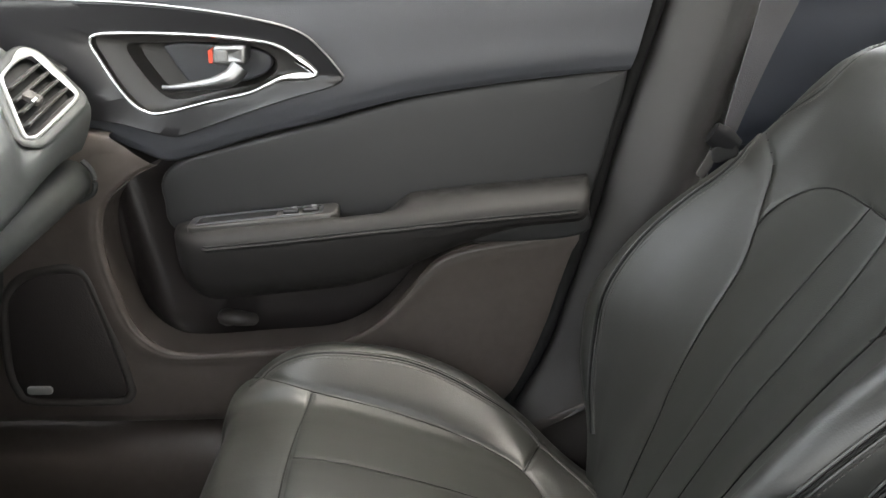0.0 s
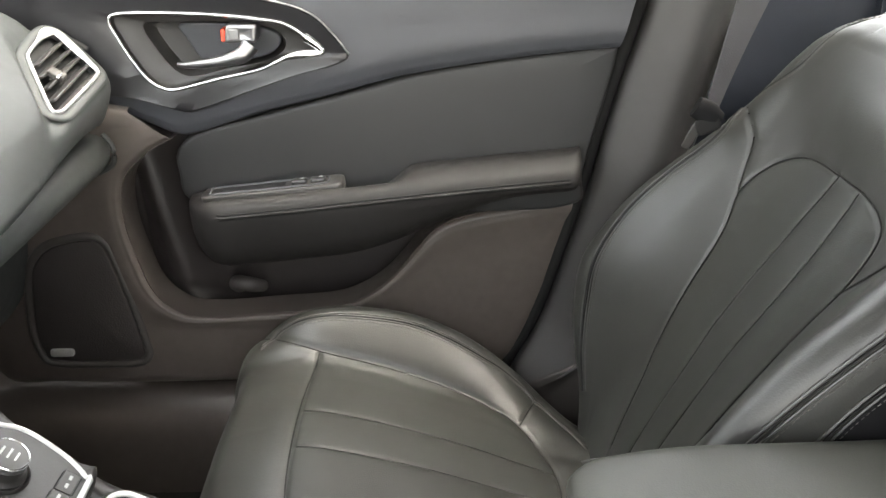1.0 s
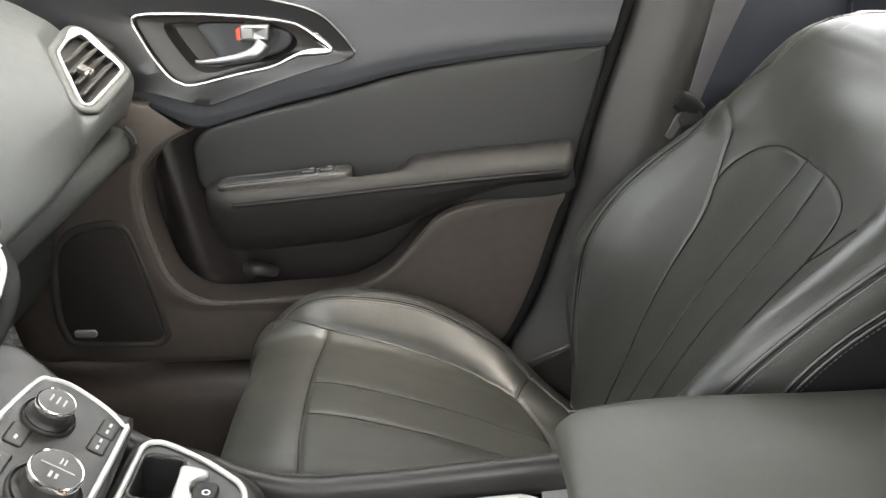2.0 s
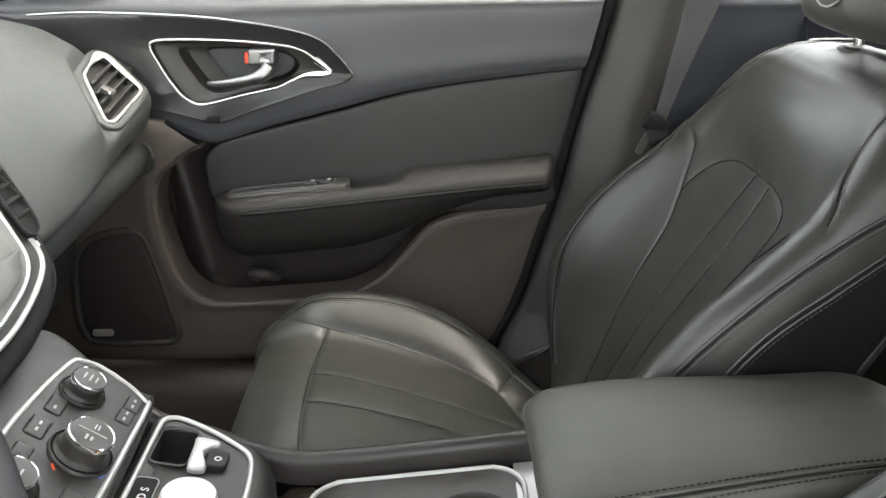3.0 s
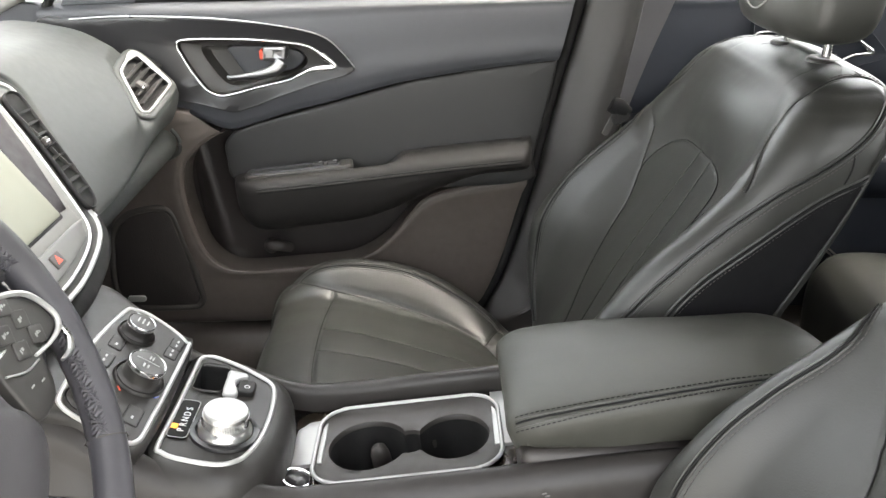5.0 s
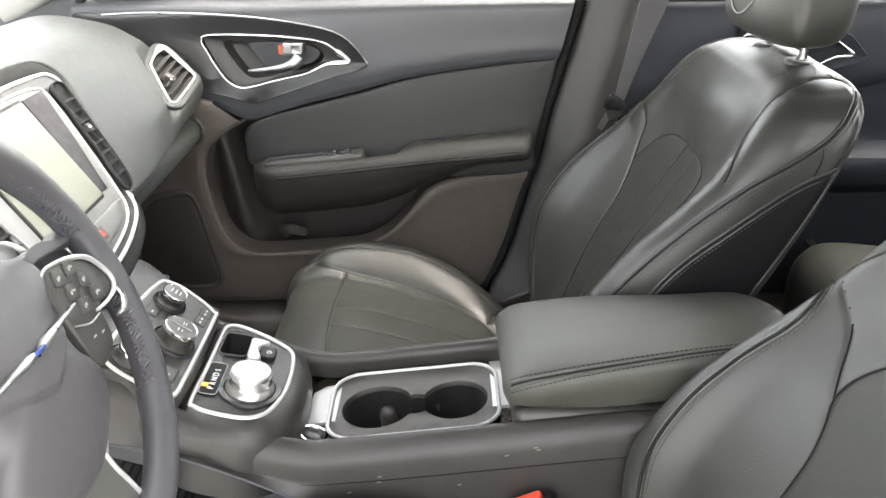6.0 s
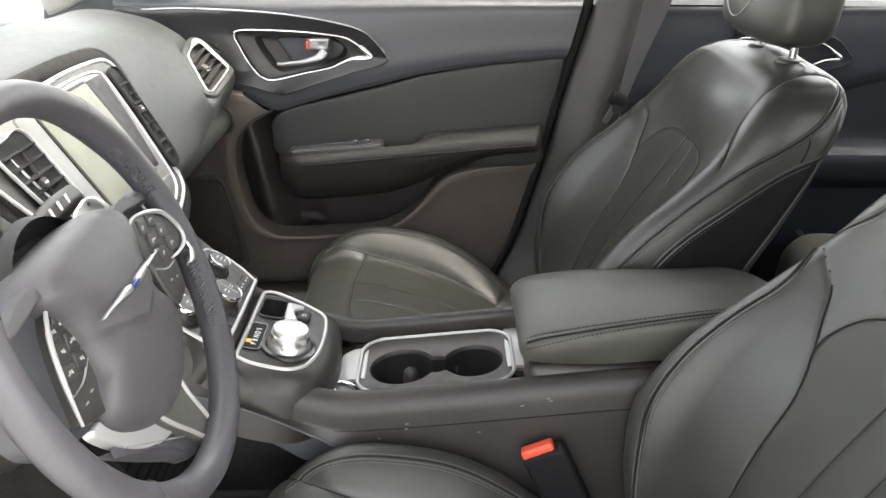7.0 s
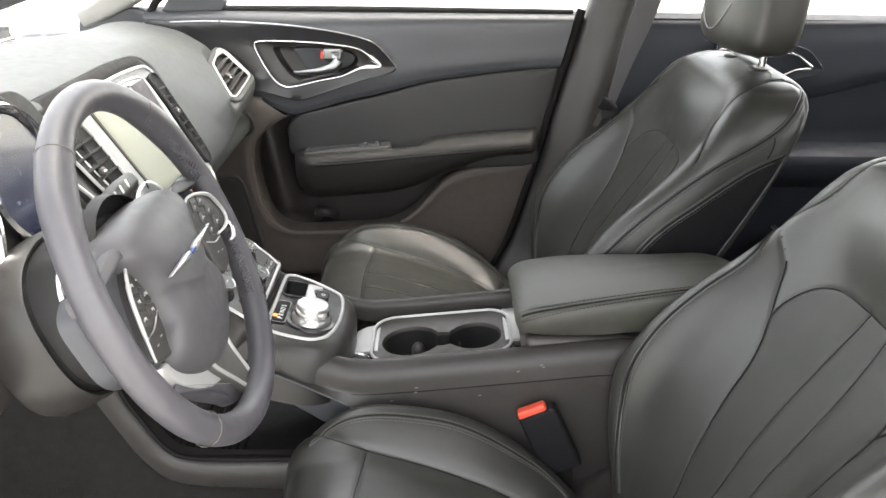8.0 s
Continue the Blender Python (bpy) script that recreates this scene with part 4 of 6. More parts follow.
    # sewn lines at the bottom of the grooves, darkened to carry the groove shadow
    def on_front(line, out=0.0004):
        q = []
        for z, y in np.array(line, float):
            i = int(np.clip(np.searchsorted(zz, z) - 1, 0, len(zz) - 2))
            xs_ = []
            for k_ in (i, i + 1):
                r_ = np.vstack([P[k_][-300:], P[k_][:300]])
                o_ = np.argsort(r_[:, 1])
                xs_.append(np.interp(y, r_[o_, 1], r_[o_, 0]))
            f_ = (z - zz[i]) / (zz[i + 1] - zz[i])
            q.append((xs_[0] + (xs_[1] - xs_[0]) * f_ - out, y, z))
        return np.array(q)
    for lines_, rad, n_ in ((deep, 0.0009, 70), (soft, 0.0005, 60)):
        for ln in lines_:
            part("seam", tube(on_front(cr(ln, n_)), rad, 6), SEAM, bk)
    flat_P, flat_N = P[20:].reshape(-1, 3), Nf[20:].reshape(-1, 3)

    def laid(line, n_=90):
        """A curve laid on the skin: places, outward directions and the direction across it."""
        k_ = [int(np.argmin(((flat_P - p_) ** 2).sum(1))) for p_ in cr(line, n_)]
        pad_ = lambda v_: np.vstack([np.repeat(v_[:1], 4, 0), v_, np.repeat(v_[-1:], 4, 0)])
        ease = lambda v_: np.stack([np.convolve(pad_(v_)[:, j], np.ones(9) / 9, "valid") for j in range(3)], 1)
        q_, o_ = ease(flat_P[k_]), ease(flat_N[k_])
        o_ /= np.linalg.norm(o_, axis=1)[:, None]
        s_ = np.cross(np.gradient(q_, axis=0), o_)
        return q_, o_, s_ / (np.linalg.norm(s_, axis=1)[:, None] + 1e-9)

    for ln in shoulder:
        q_, o_, s_ = laid(ln)
        part("seam", tube(q_ + o_ * 0.0002, 0.0011, 6), SEAM, bk)
        for d_ in (-0.0058, 0.0058):
            part("stitching", stitches(q_ + o_ * 0.0012 + s_ * d_), THREAD, bk)
        for d_ in (-0.0026, 0.0026):
            part("seam_fold", tube(q_ + o_ * 0.0002 + s_ * d_, 0.0012, 6), LEATHER, bk)
    # folded seams along the edge of the bolsters and on the flanks
    for sg in (1, -1):
        def at(z, fr, sg=sg):
            """Place and outward direction on the flank, fr of the way from its front edge to the rear."""
            i = int(np.argmin(abs(zz - z)))
            n_ = P.shape[1]
            idx = np.arange(0, n_ // 2) if sg > 0 else np.arange(n_ - 1, n_ // 2, -1)
            xs_ = P[i, idx, 0]
            j0 = int(np.argmin(xs_))
            tgt = xs_[j0] + fr * (xs_.max() - xs_[j0])
            j = idx[j0 + int(np.argmax(xs_[j0:] >= tgt))]
            return np.concatenate([P[i, j], Nf[i, j]])
        a = cr([at(z, f) for z, f in ((0.27, 0.06), (0.35, 0.07), (0.43, 0.08), (0.50, 0.08), (0.56, 0.10), (0.61, 0.14), (0.645, 0.25), (0.665, 0.38))] + [np.array([x_, sg * y_, z_, 0, sg, 0]) for x_, y_, z_ in ((0.482, 0.237, 0.691), (0.506, 0.224, 0.710), (0.522, 0.207, 0.729), (0.536, 0.182, 0.742), (0.541, 0.168, 0.746))], 120)
        b = cr([at(z, f) for z, f in ((0.30, 0.26), (0.40, 0.27), (0.49, 0.28), (0.538, 0.30), (0.578, 0.37), (0.60, 0.43), (0.625, 0.53), (0.645, 0.69), (0.657, 0.88))], 110)
        for line, nm in ((a, "edge_seam"), (b, "flank_seam")):
            q, o, _ = laid(line[:, :3], 140)
            sd_ = np.cross(np.gradient(q, axis=0), o)
            sd_ *= np.sign(sd_[:, :1]) / np.linalg.norm(sd_, axis=1)[:, None]
            part(nm, tube(q + o * 0.0006, 0.0017, 6), LEATHER, bk)
            part("seam", tube(q + o * 0.0008 + sd_ * 0.0034, 0.0012, 6), SEAM, bk)
            part(nm, tube(q + o * 0.0006 + sd_ * 0.0068, 0.0015, 6), LEATHER, bk)
            part("stitching", stitches(q + o * 0.0010 + sd_ * 0.0110), THREAD, bk)
        q, o, _ = laid([(0.484, sg * 0.237, 0.688), (0.485, sg * 0.238, 0.669), (0.476, sg * 0.243, 0.647)], 30)
        part("seam", tube(q + o * 0.0004, 0.0011, 6), SEAM, bk)
        def inner(z, back, sg=sg):
            i_ = int(np.argmin(abs(zz - z)))
            r_ = P[i_]
            w_ = (r_[:, 1] * sg).max()
            ok = np.where((r_[:, 0] < r_[:, 0].min() + 0.10) & (r_[:, 1] * sg > 0))[0]
            j_ = ok[int(np.argmin(np.abs(r_[ok, 1] * sg - (w_ - back))))]
            return np.concatenate([r_[j_], Nf[i_, j_]])
        c_ = cr([inner(z, b_) for z, b_ in ((0.27, 0.062), (0.32, 0.057), (0.38, 0.052), (0.44, 0.047), (0.50, 0.044), (0.55, 0.043), (0.585, 0.043), (0.605, 0.040), (0.620, 0.032), (0.632, 0.020))], 110)
        d_ = c_[:, 3:] / np.linalg.norm(c_[:, 3:], axis=1)[:, None]
        c_ = c_[:, :3]
        t_ = np.gradient(c_, axis=0)
        s_ = np.cross(t_, d_)
        s_ *= np.sign(s_[:, 1:2] * sg) / np.linalg.norm(s_, axis=1)[:, None]
        if sg > 0:
            part("inner_seam", tube(c_ + d_ * 0.0004, 0.0016, 6), LEATHER, bk)
            part("seam", tube(c_ + d_ * 0.0012 + s_ * 0.0030, 0.0015, 6), SEAM, bk)
            part("inner_seam", tube(c_ + d_ * 0.0004 + s_ * 0.0062, 0.0016, 6), LEATHER, bk)
            part("stitching", stitches(c_ + d_ * 0.0009 - s_ * 0.0050), THREAD, bk)
        bz, bf = zip(*((0.25, 0.26), (0.40, 0.27), (0.49, 0.28), (0.538, 0.30), (0.578, 0.37), (0.60, 0.43), (0.625, 0.53), (0.645, 0.69), (0.652, 0.80)))
        rows_ = []
        for z in np.linspace(0.26, 0.650, 60):
            r_ = P[int(np.argmin(abs(zz - z)))]
            ym = (r_[:, 1] * sg).max()
            sd = r_[r_[:, 1] * sg > 0.80 * ym]
            sd = sd[np.argsort(sd[:, 0])]
            x0_, x1_ = sd[0, 0], r_[:, 0].max()
            fx_ = x0_ + (x1_ - x0_) * np.linspace(np.interp(z, bz, bf) + 0.03, 0.885, 16)
            rows_.append(np.column_stack([fx_, np.interp(fx_, sd[:, 0], sd[:, 1]) + sg * 0.0016, np.full(16, z)]))
        # near-black flank: the unlit side of the seat is put into the colour
        part("flank_panel", sheet(np.array(rows_)), VINYL, bk, "matt vinyl flank with its shade put into the black")
        e = cr([at(z, 0.90) for z in (0.30, 0.40, 0.50, 0.58, 0.64)], 60)
        part("back_edge", tube(e[:, :3] + e[:, 3:] * 0.0006, 0.0022, 6), LEATHER, bk)
    return bk


def headrest(seat):
    head = part("headrest", capped(headrest_grid() + np.array([0, 0, 0.012])), LEATHER, seat, "black leather headrest", 70)
    for k, (zb, wy) in enumerate(((0.806, 0.075), (0.868, 0.045))):
        pts = []
        for y in np.linspace(-wy, wy, 25):
            z = zb + (y / wy) ** 2 * 0.050
            c_ = math.sqrt(max(0.0, 1 - (abs(y) / 0.142) ** 3.226)) ** 0.62
            pts.append((0.500 + 0.10 * (z - 0.86) - 0.0633 * c_ + 0.35 * y * y - 0.0006, y, z + 0.012))
        part("piping", tube(pts, 0.0012, 6, n=60), PIPING, head, "pale piping")
    for sg in (1, -1):
        post = part("headrest_post", tube([(0.508, sg * 0.066, 0.735), (0.512, sg * 0.066, 0.815)], 0.0062, 14), CHROME, seat, "chrome headrest post")
        part("post_collar", moved(spun([(0.0075, 0.004), (0.012, 0.006), (0.021, 0.005), (0.024, 0.002), (0.0245, -0.004)], 30), pose(0.508, sg * 0.066, 0.757, 0, 2, 0) @ Matrix.Diagonal((0.9, 1.15, 1, 1))), DARK_SATIN, post, "black post collar")


def headrest_grid():
    rows = []
    for z, kx, ky in ((0.772, 0.25, 0.55), (0.775, 0.55, 0.80), (0.784, 0.82, 0.93), (0.805, 0.97, 0.99), (0.85, 1.0, 1.0), (0.90, 0.98, 0.98), (0.945, 0.9, 0.93), (0.972, 0.7, 0.82), (0.985, 0.4, 0.6), (0.988, 0.12, 0.3)):
        a = np.linspace(0, 2 * np.pi, 64, endpoint=False)
        c, s_ = np.cos(a), np.sin(a)
        x = 0.500 + 0.10 * (z - 0.86) + kx * 0.063 * np.sign(c) * np.abs(c) ** 0.62
        y = ky * 0.142 * np.sign(s_) * np.abs(s_) ** 0.62
        x = x + 0.25 * y * y * 4 * 0.35
        rows.append(np.column_stack([x, y, np.full(64, z)]))
    g = np.array(rows)
    fine = np.stack([cr(g[:, j], 40) for j in range(64)], 1)
    return fine


def seat_base(seat):
    P = strip([[(-0.20, y, 0.20), (-0.21, y, 0.14), (-0.18, y, 0.10), (0.0, y, 0.09), (0.25, y, 0.10), (0.30, y, 0.16), (0.28, y, 0.24)] for y in (-0.235, -0.22, 0.0, 0.22, 0.235)], 30)
    part("seat_base", P, DARK, seat, "matt black seat base")
    cover = cr([(-0.20, 0.13), (-0.22, 0.19), (-0.15, 0.235), (0.0, 0.225), (0.115, 0.203), (0.18, 0.252), (0.24, 0.285), (0.29, 0.31), (0.32, 0.26), (0.28, 0.17), (0.10, 0.12)], 70, True)
    for sg in (1, -1):
        m = frame_of((0, sg * 0.262, 0), (-sg, 0, 0), (0, 0, 1))
        part("side_cover", plate(cover * np.array([-sg, 1.0]), 0.02, 0.006, 0.006, m), PLASTIC, seat, "grained black side cover")
        part("cover_edge", tube([(0.118, sg * 0.250, 0.205), (0.15, sg * 0.250, 0.231), (0.18, sg * 0.250, 0.254), (0.22, sg * 0.250, 0.276)], 0.0035, 8, n=30), PILLAR, seat)
        part("seat_rail", round_box(0.52, 0.035, 0.05, 0.006, pose(0.05, sg * 0.19, 0.05)), DARK, seat, "dark steel seat rail")


seat = thing("front_seat", "black leather front passenger seat with channelled insert", "car seat", "front seats", (0, 0.367, 0))
seat_cushion(seat)
seat_back(seat)
headrest(seat)
seat_base(seat)
dseat = copy_thing(seat, pose(0.040, -0.376, 0))
tagged(dseat, "black leather driver's seat beside the centre console", "car seat", "front seats")

# rear bench
bench = thing("rear_bench", "black leather rear bench seat", "bench seat")
rows = []
for y in np.linspace(-0.62, 0.62, 80):
    e = abs(y) / 0.62
    d = 0.03 * smooth01(0.9, 1.0, e) + 0.008 * math.exp(-((abs(y) - 0.20) / 0.008) ** 2)
    rows.append(cr([(0.70 + d, y, 0.05), (0.655 + d, y, 0.20), (0.650 + d, y, 0.30), (0.670 + d, y, 0.352 - d), (0.72, y, 0.372 - d), (0.85, y, 0.36 - d), (1.10, y, 0.32 - d), (1.25, y, 0.31)], 60))
part("cushion", sheet(np.array(rows)), LEATHER, bench, "black leather rear cushion")
for dz in (0.0, 0.006):
    part("piping", tube([(0.690 + dz, y, 0.3625 + dz * 0.4) for y in np.linspace(-0.60, 0.60, 30)], 0.0016, 6), LEATHER, bench)
rows = []
for y in np.linspace(-0.62, 0.62, 80):
    d = 0.03 * smooth01(0.9, 1.0, abs(y) / 0.62) + 0.008 * math.exp(-((abs(y) - 0.20) / 0.008) ** 2)
    rows.append(cr([(1.12, y, 0.30), (1.13 + d, y, 0.40), (1.19 + d, y, 0.58), (1.25 + d, y, 0.76), (1.29, y, 0.83), (1.36, y, 0.83), (1.40, y, 0.60), (1.38, y, 0.30)], 60))
part("backrest", sheet(np.array(rows)), LEATHER, bench, "black leather rear backrest")


# ---- dashboard ----
dash = thing("dashboard", "grey soft-touch dashboard with air vents and screen", "dashboard")
A_ = cr([(-0.765, 0.73), (-0.742, 0.780), (-0.715, 0.797), (-0.66, 0.800), (-0.58, 0.795), (-0.545, 0.786), (-0.522, 0.768), (-0.487, 0.716), (-0.452, 0.665), (-0.424, 0.618), (-0.422, 0.602), (-0.44, 0.588), (-0.47, 0.585)], 220)
B_ = cr([(-0.765, 0.72), (-0.742, 0.765), (-0.715, 0.780), (-0.66, 0.783), (-0.58, 0.768), (-0.535, 0.746), (-0.503, 0.725), (-0.470, 0.702), (-0.435, 0.679), (-0.428, 0.661), (-0.434, 0.630), (-0.450, 0.603), (-0.48, 0.60)], 220)
VM = frame_of((-0.440, 0.497, 0.657), (0.04, 1, 0.168), (-0.068, 0.002, 0.045))
vo = cr([(-0.004, 0.010), (-0.003, 0.002), (0.008, -0.001), (0.050, -0.002), (0.105, -0.002), (0.119, 0.0015), (0.127, 0.012), (0.140, 0.036), (0.152, 0.058), (0.154, 0.070), (0.142, 0.0755), (0.112, 0.074), (0.084, 0.071), (0.068, 0.066), (0.035, 0.041)], 140, True)
# centre stack: u = y, v = up the slope
SL = math.hypot(0.103, 0.152)
ST = frame_of((-0.518, 0, 0.768), (0, 1, 0), (-0.103, 0, 0.152))
half = [(0.0, 0.010), (0.10, 0.011), (0.195, 0.006), (0.222, -0.002), (0.232, -0.018), (0.226, -0.045), (0.205, -0.10), (0.176, -0.165), (0.163, -0.20), (0.128, -0.218), (0.06, -0.231), (0.0, -0.233)]
so = cr(half + [(-a, b) for a, b in half[-2:0:-1]], 220, True)
rows = []
for y in np.linspace(-0.66, 0.645, 480):
    t = float(smooth01(0.26, 0.58, y))
    q = A_ * (1 - t) + B_ * t
    face = smooth01(-0.56, -0.52, q[:, 0]) * (q[:, 1] < 0.79)
    back = 0.10 * (1 - smooth01(-0.275, -0.25, y))
    x = q[:, 0] - back * face
    end = float(smooth01(0.622, 0.645, y))
    rows.append(np.column_stack([x - 0.03 * end, np.full(220, y), q[:, 1] - 0.022 * end * (q[:, 1] > 0.66) + 0.02 * end * (q[:, 1] < 0.62)]))
P = np.array(rows)
loc = P.reshape(-1, 3) @ np.array(VM.inverted().to_3x3()).T + np.array(VM.inverted().translation)
vc = np.array([0.078, 0.034])
vd = by_angle(vo, vc, 360) - vc
va = np.arctan2(loc[:, 1] - vc[1], loc[:, 0] - vc[0])
near = np.hypot(loc[:, 0] - vc[0], loc[:, 1] - vc[1]) / np.interp(va, np.arctan2(vd[:, 1], vd[:, 0]), np.hypot(vd[:, 0], vd[:, 1]), period=2 * np.pi)
level = (np.abs(loc[:, 2]) < 0.08) * (1 - smooth01(1.12, 1.9, near))
inside = (np.abs(loc[:, 2]) < 0.08) * (1 - smooth01(0.84, 1.0, near))
dip = (loc[:, 2] + 0.002) * level + 0.022 * inside
P -= (dip[:, None] * np.array(VM.to_3x3())[:, 2]).reshape(P.shape)
gap = inset(so, -0.020)
gc = np.array([0.0, -0.10])
gd = by_angle(gap, gc, 720) - gc
sl = P.reshape(-1, 3) @ np.array(ST.inverted().to_3x3()).T + np.array(ST.inverted().translation)
ga = np.arctan2(sl[:, 1] - gc[1], sl[:, 0] - gc[0])
ratio = np.hypot(sl[:, 0] - gc[0], sl[:, 1] - gc[1]) / np.interp(ga, np.arctan2(gd[:, 1], gd[:, 0]), np.hypot(gd[:, 0], gd[:, 1]), period=2 * np.pi)
P[..., 0] -= (0.035 * (1 - smooth01(0.93, 1.02, ratio)) * (np.abs(sl[:, 2]) < 0.1)).reshape(P.shape[:2])
part("dash_pad", sheet(P), DASH, dash, "grey soft-touch upper dash pad")
rows = [cr([(-0.49, y, 0.596), (-0.462, y, 0.592), (-0.447, y, 0.580), (-0.446, y, 0.560), (-0.458, y, 0.545), (-0.49, y, 0.538), (-0.56, y, 0.50), (-0.60, y, 0.36), (-0.70, y, 0.26)], 50) for y in np.linspace(0.16, 0.672, 24)]
part("glove_box", sheet(np.array(rows)), DASH, dash, "dark grey glove box and lower dash bar")
part("bar_cap", tube([(-0.448, 0.632, 0.596), (-0.438, 0.633, 0.580), (-0.440, 0.633, 0.556), (-0.46, 0.633, 0.543)], 0.0035, 8, n=16), DASH, dash)

# side vent
vent = part("side_vent", ring(vo, (0.0042 + 0.0105 * smooth01(0.108, 0.150, vo[:, 0]))[:, None], 0.003, VM @ pose(0, 0, 0.003)), BRIGHT, dash, "chrome framed side air vent")
part("vent_bezel", ring(inset(vo, -0.007), 0.012, 0.003, VM @ pose(0, 0, 0.001)), DASH, vent)
part("vent_well", plate(inset(vo, 0.001), 0.004, 0.001, -0.006, VM @ pose(0, 0, -0.006)), DARK, vent, "dark vent well")
for k in range(5):
    v = 0.008 + 0.0135 * k
    u0, u1 = 0.002 + 1.17 * max(0.0, v - 0.008), 0.114 + 0.52 * v
    part("slat", moved(round_box(u1 - u0, 0.0030, 0.017, 0.001), VM @ pose((u0 + u1) / 2, v, -0.012, 30, 0, 0)), DARK_SATIN, vent)
part("thumb_wheel", round_box(0.016, 0.020, 0.006, 0.002, VM @ pose(0.068, 0.032, 0.000)), PLASTIC, vent)
part("thumb_mark", round_box(0.012, 0.004, 0.002, 0.001, VM @ pose(0.060, 0.027, 0.006)), CHROME, vent)
part("vent_roller", round_box(0.010, 0.030, 0.004, 0.002, VM @ pose(0.156, 0.042, 0.001)), DARK, vent)

# centre stack
stack = part("stack_panel", plate(so, 0.05, 0.006, 0.0, ST), DARK_SATIN, dash, "dark base of the centre stack")
part("stack_trim", ring(inset(so, 0.004), 0.0062, 0.003, ST), BRIGHT, stack, "bright chrome outline")
hi = [(0.0, -0.002), (0.10, -0.002), (0.160, -0.008), (0.176, -0.022), (0.173, -0.060), (0.162, -0.115), (0.150, -0.165), (0.138, -0.192), (0.108, -0.208), (0.05, -0.218), (0.0, -0.220)]
sil = cr(hi + [(-0.94 * a, b) for a, b in hi[-2:0:-1]], 200, True)
part("stack_face", plate(sil, 0.006, 0.003, 0.0, ST @ pose(0, 0, 0.0025)), STACK, stack, "grey satin face of the centre stack")
part("stack_trim", ring(inset(sil, 0.003), 0.0042, 0.002, ST @ pose(0, 0, 0.0025)), SATIN, stack, "thin satin inner line")
part("stack_shadow_gap", ring(inset(so, -0.010), 0.021, 0.004, ST @ pose(0, 0, -0.008)), RUBBER, stack)
scr = part("screen_surround", plate(rounded(0.236, 0.166, 0.008, 6, 0.012, -0.095), 0.006, 0.002, 0, ST @ pose(0, 0, 0.0055)), STACK, stack, "grey satin screen surround")
bar = np.array([(0.104, -0.016), (0.160, -0.016), (0.142, -0.090), (0.118, -0.158), (0.094, -0.156)])
part("screen_bar", plate(bar, 0.003, 0.001, 0, ST @ pose(0, 0, 0.0078)), BAR, scr, "dark bar beside the screen")
part("screen_gap", plate(rounded(0.170, 0.150, 0.004, 5, 0.018, -0.088), 0.002, 0.0006, 0, ST @ pose(0, 0, 0.0066)), DARK, scr, "dark gap round the screen")
part("screen", plate(rounded(0.162, 0.142, 0.004, 5, 0.018, -0.088), 0.003, 0.0006, 0, ST @ pose(0, 0, 0.0084)), SCREEN, scr, "switched-off touch screen with sky glare painted pale")
VENTS = {1: ((0.186, -0.020), (0.218, -0.022), (0.212, -0.070), (0.190, -0.165), (0.160, -0.172), (0.172, -0.110), (0.181, -0.060)),
         -1: ((-0.108, -0.030), (-0.150, -0.026), (-0.186, -0.034), (-0.183, -0.075), (-0.172, -0.125), (-0.158, -0.168), (-0.100, -0.165), (-0.103, -0.110))}
for sg, vp in VENTS.items():
    vv = cr(vp, 100, True)
    ve = part("centre_vent", plate(vv, 0.004, 0.001, -0.003, ST @ pose(0, 0, 0.0056)), RUBBER, stack, "dark slatted centre air vent")
    part("vent_rim", ring(vv, 0.0026, 0.004, ST @ pose(0, 0, 0.0050)), DARK if sg > 0 else BRIGHT, ve)
    for k in range(8):
        v = -0.040 - 0.0158 * k
        e = vv[np.abs(vv[:, 1] - v) < 0.009][:, 0]
        part("slat", moved(round_box(e.max() - e.min() - 0.004, 0.0016, 0.009, 0.0006), ST @ pose((e.max() + e.min()) / 2, v, 0.0010, 38, 0, 0)), RUBBER, ve)
    mx = float(vv[np.abs(vv[:, 1] + 0.09) < 0.01][:, 0].mean())
    part("vane", moved(round_box(0.0012, 0.110, 0.006, 0.0005), ST @ pose(mx, -0.095, 0.0015, 0, 0, 8 * sg)), DARK_SATIN, ve)
    part("vent_wheel", round_box(0.012, 0.010, 0.006, 0.002, ST @ pose(mx - 0.004, -0.085, 0.0060)), PLASTIC, ve)
    part("vent_mark", round_box(0.007, 0.003, 0.002, 0.0008, ST @ pose(mx - 0.006, -0.086, 0.0118)), CHROME, ve)
bp = part("button_panel", plate(cr([(-0.112, -0.178), (0.112, -0.176), (0.118, -0.186), (0.100, -0.199), (0.0, -0.208), (-0.100, -0.199), (-0.118, -0.186)], 90, True), 0.005, 0.002, 0, ST @ pose(0, 0, 0.0075)), STACK_DARK, stack, "grey button panel under the screen")
part("hazard_button", round_box(0.022, 0.016, 0.002, 0.002, ST @ pose(0.030, -0.191, 0.0075)), PLASTIC, bp)
part("hazard_mark", plate(np.array([(0.024, -0.195), (0.036, -0.195), (0.030, -0.185)]), 0.0006, 0.0002, 0, ST @ pose(0, 0, 0.0102)), RED, bp, "red hazard triangle")
part("airbag_mark", round_box(0.010, 0.006, 0.0008, 0.0004, ST @ pose(0.168, -0.186, 0.0005)), WHITE_INK, stack)

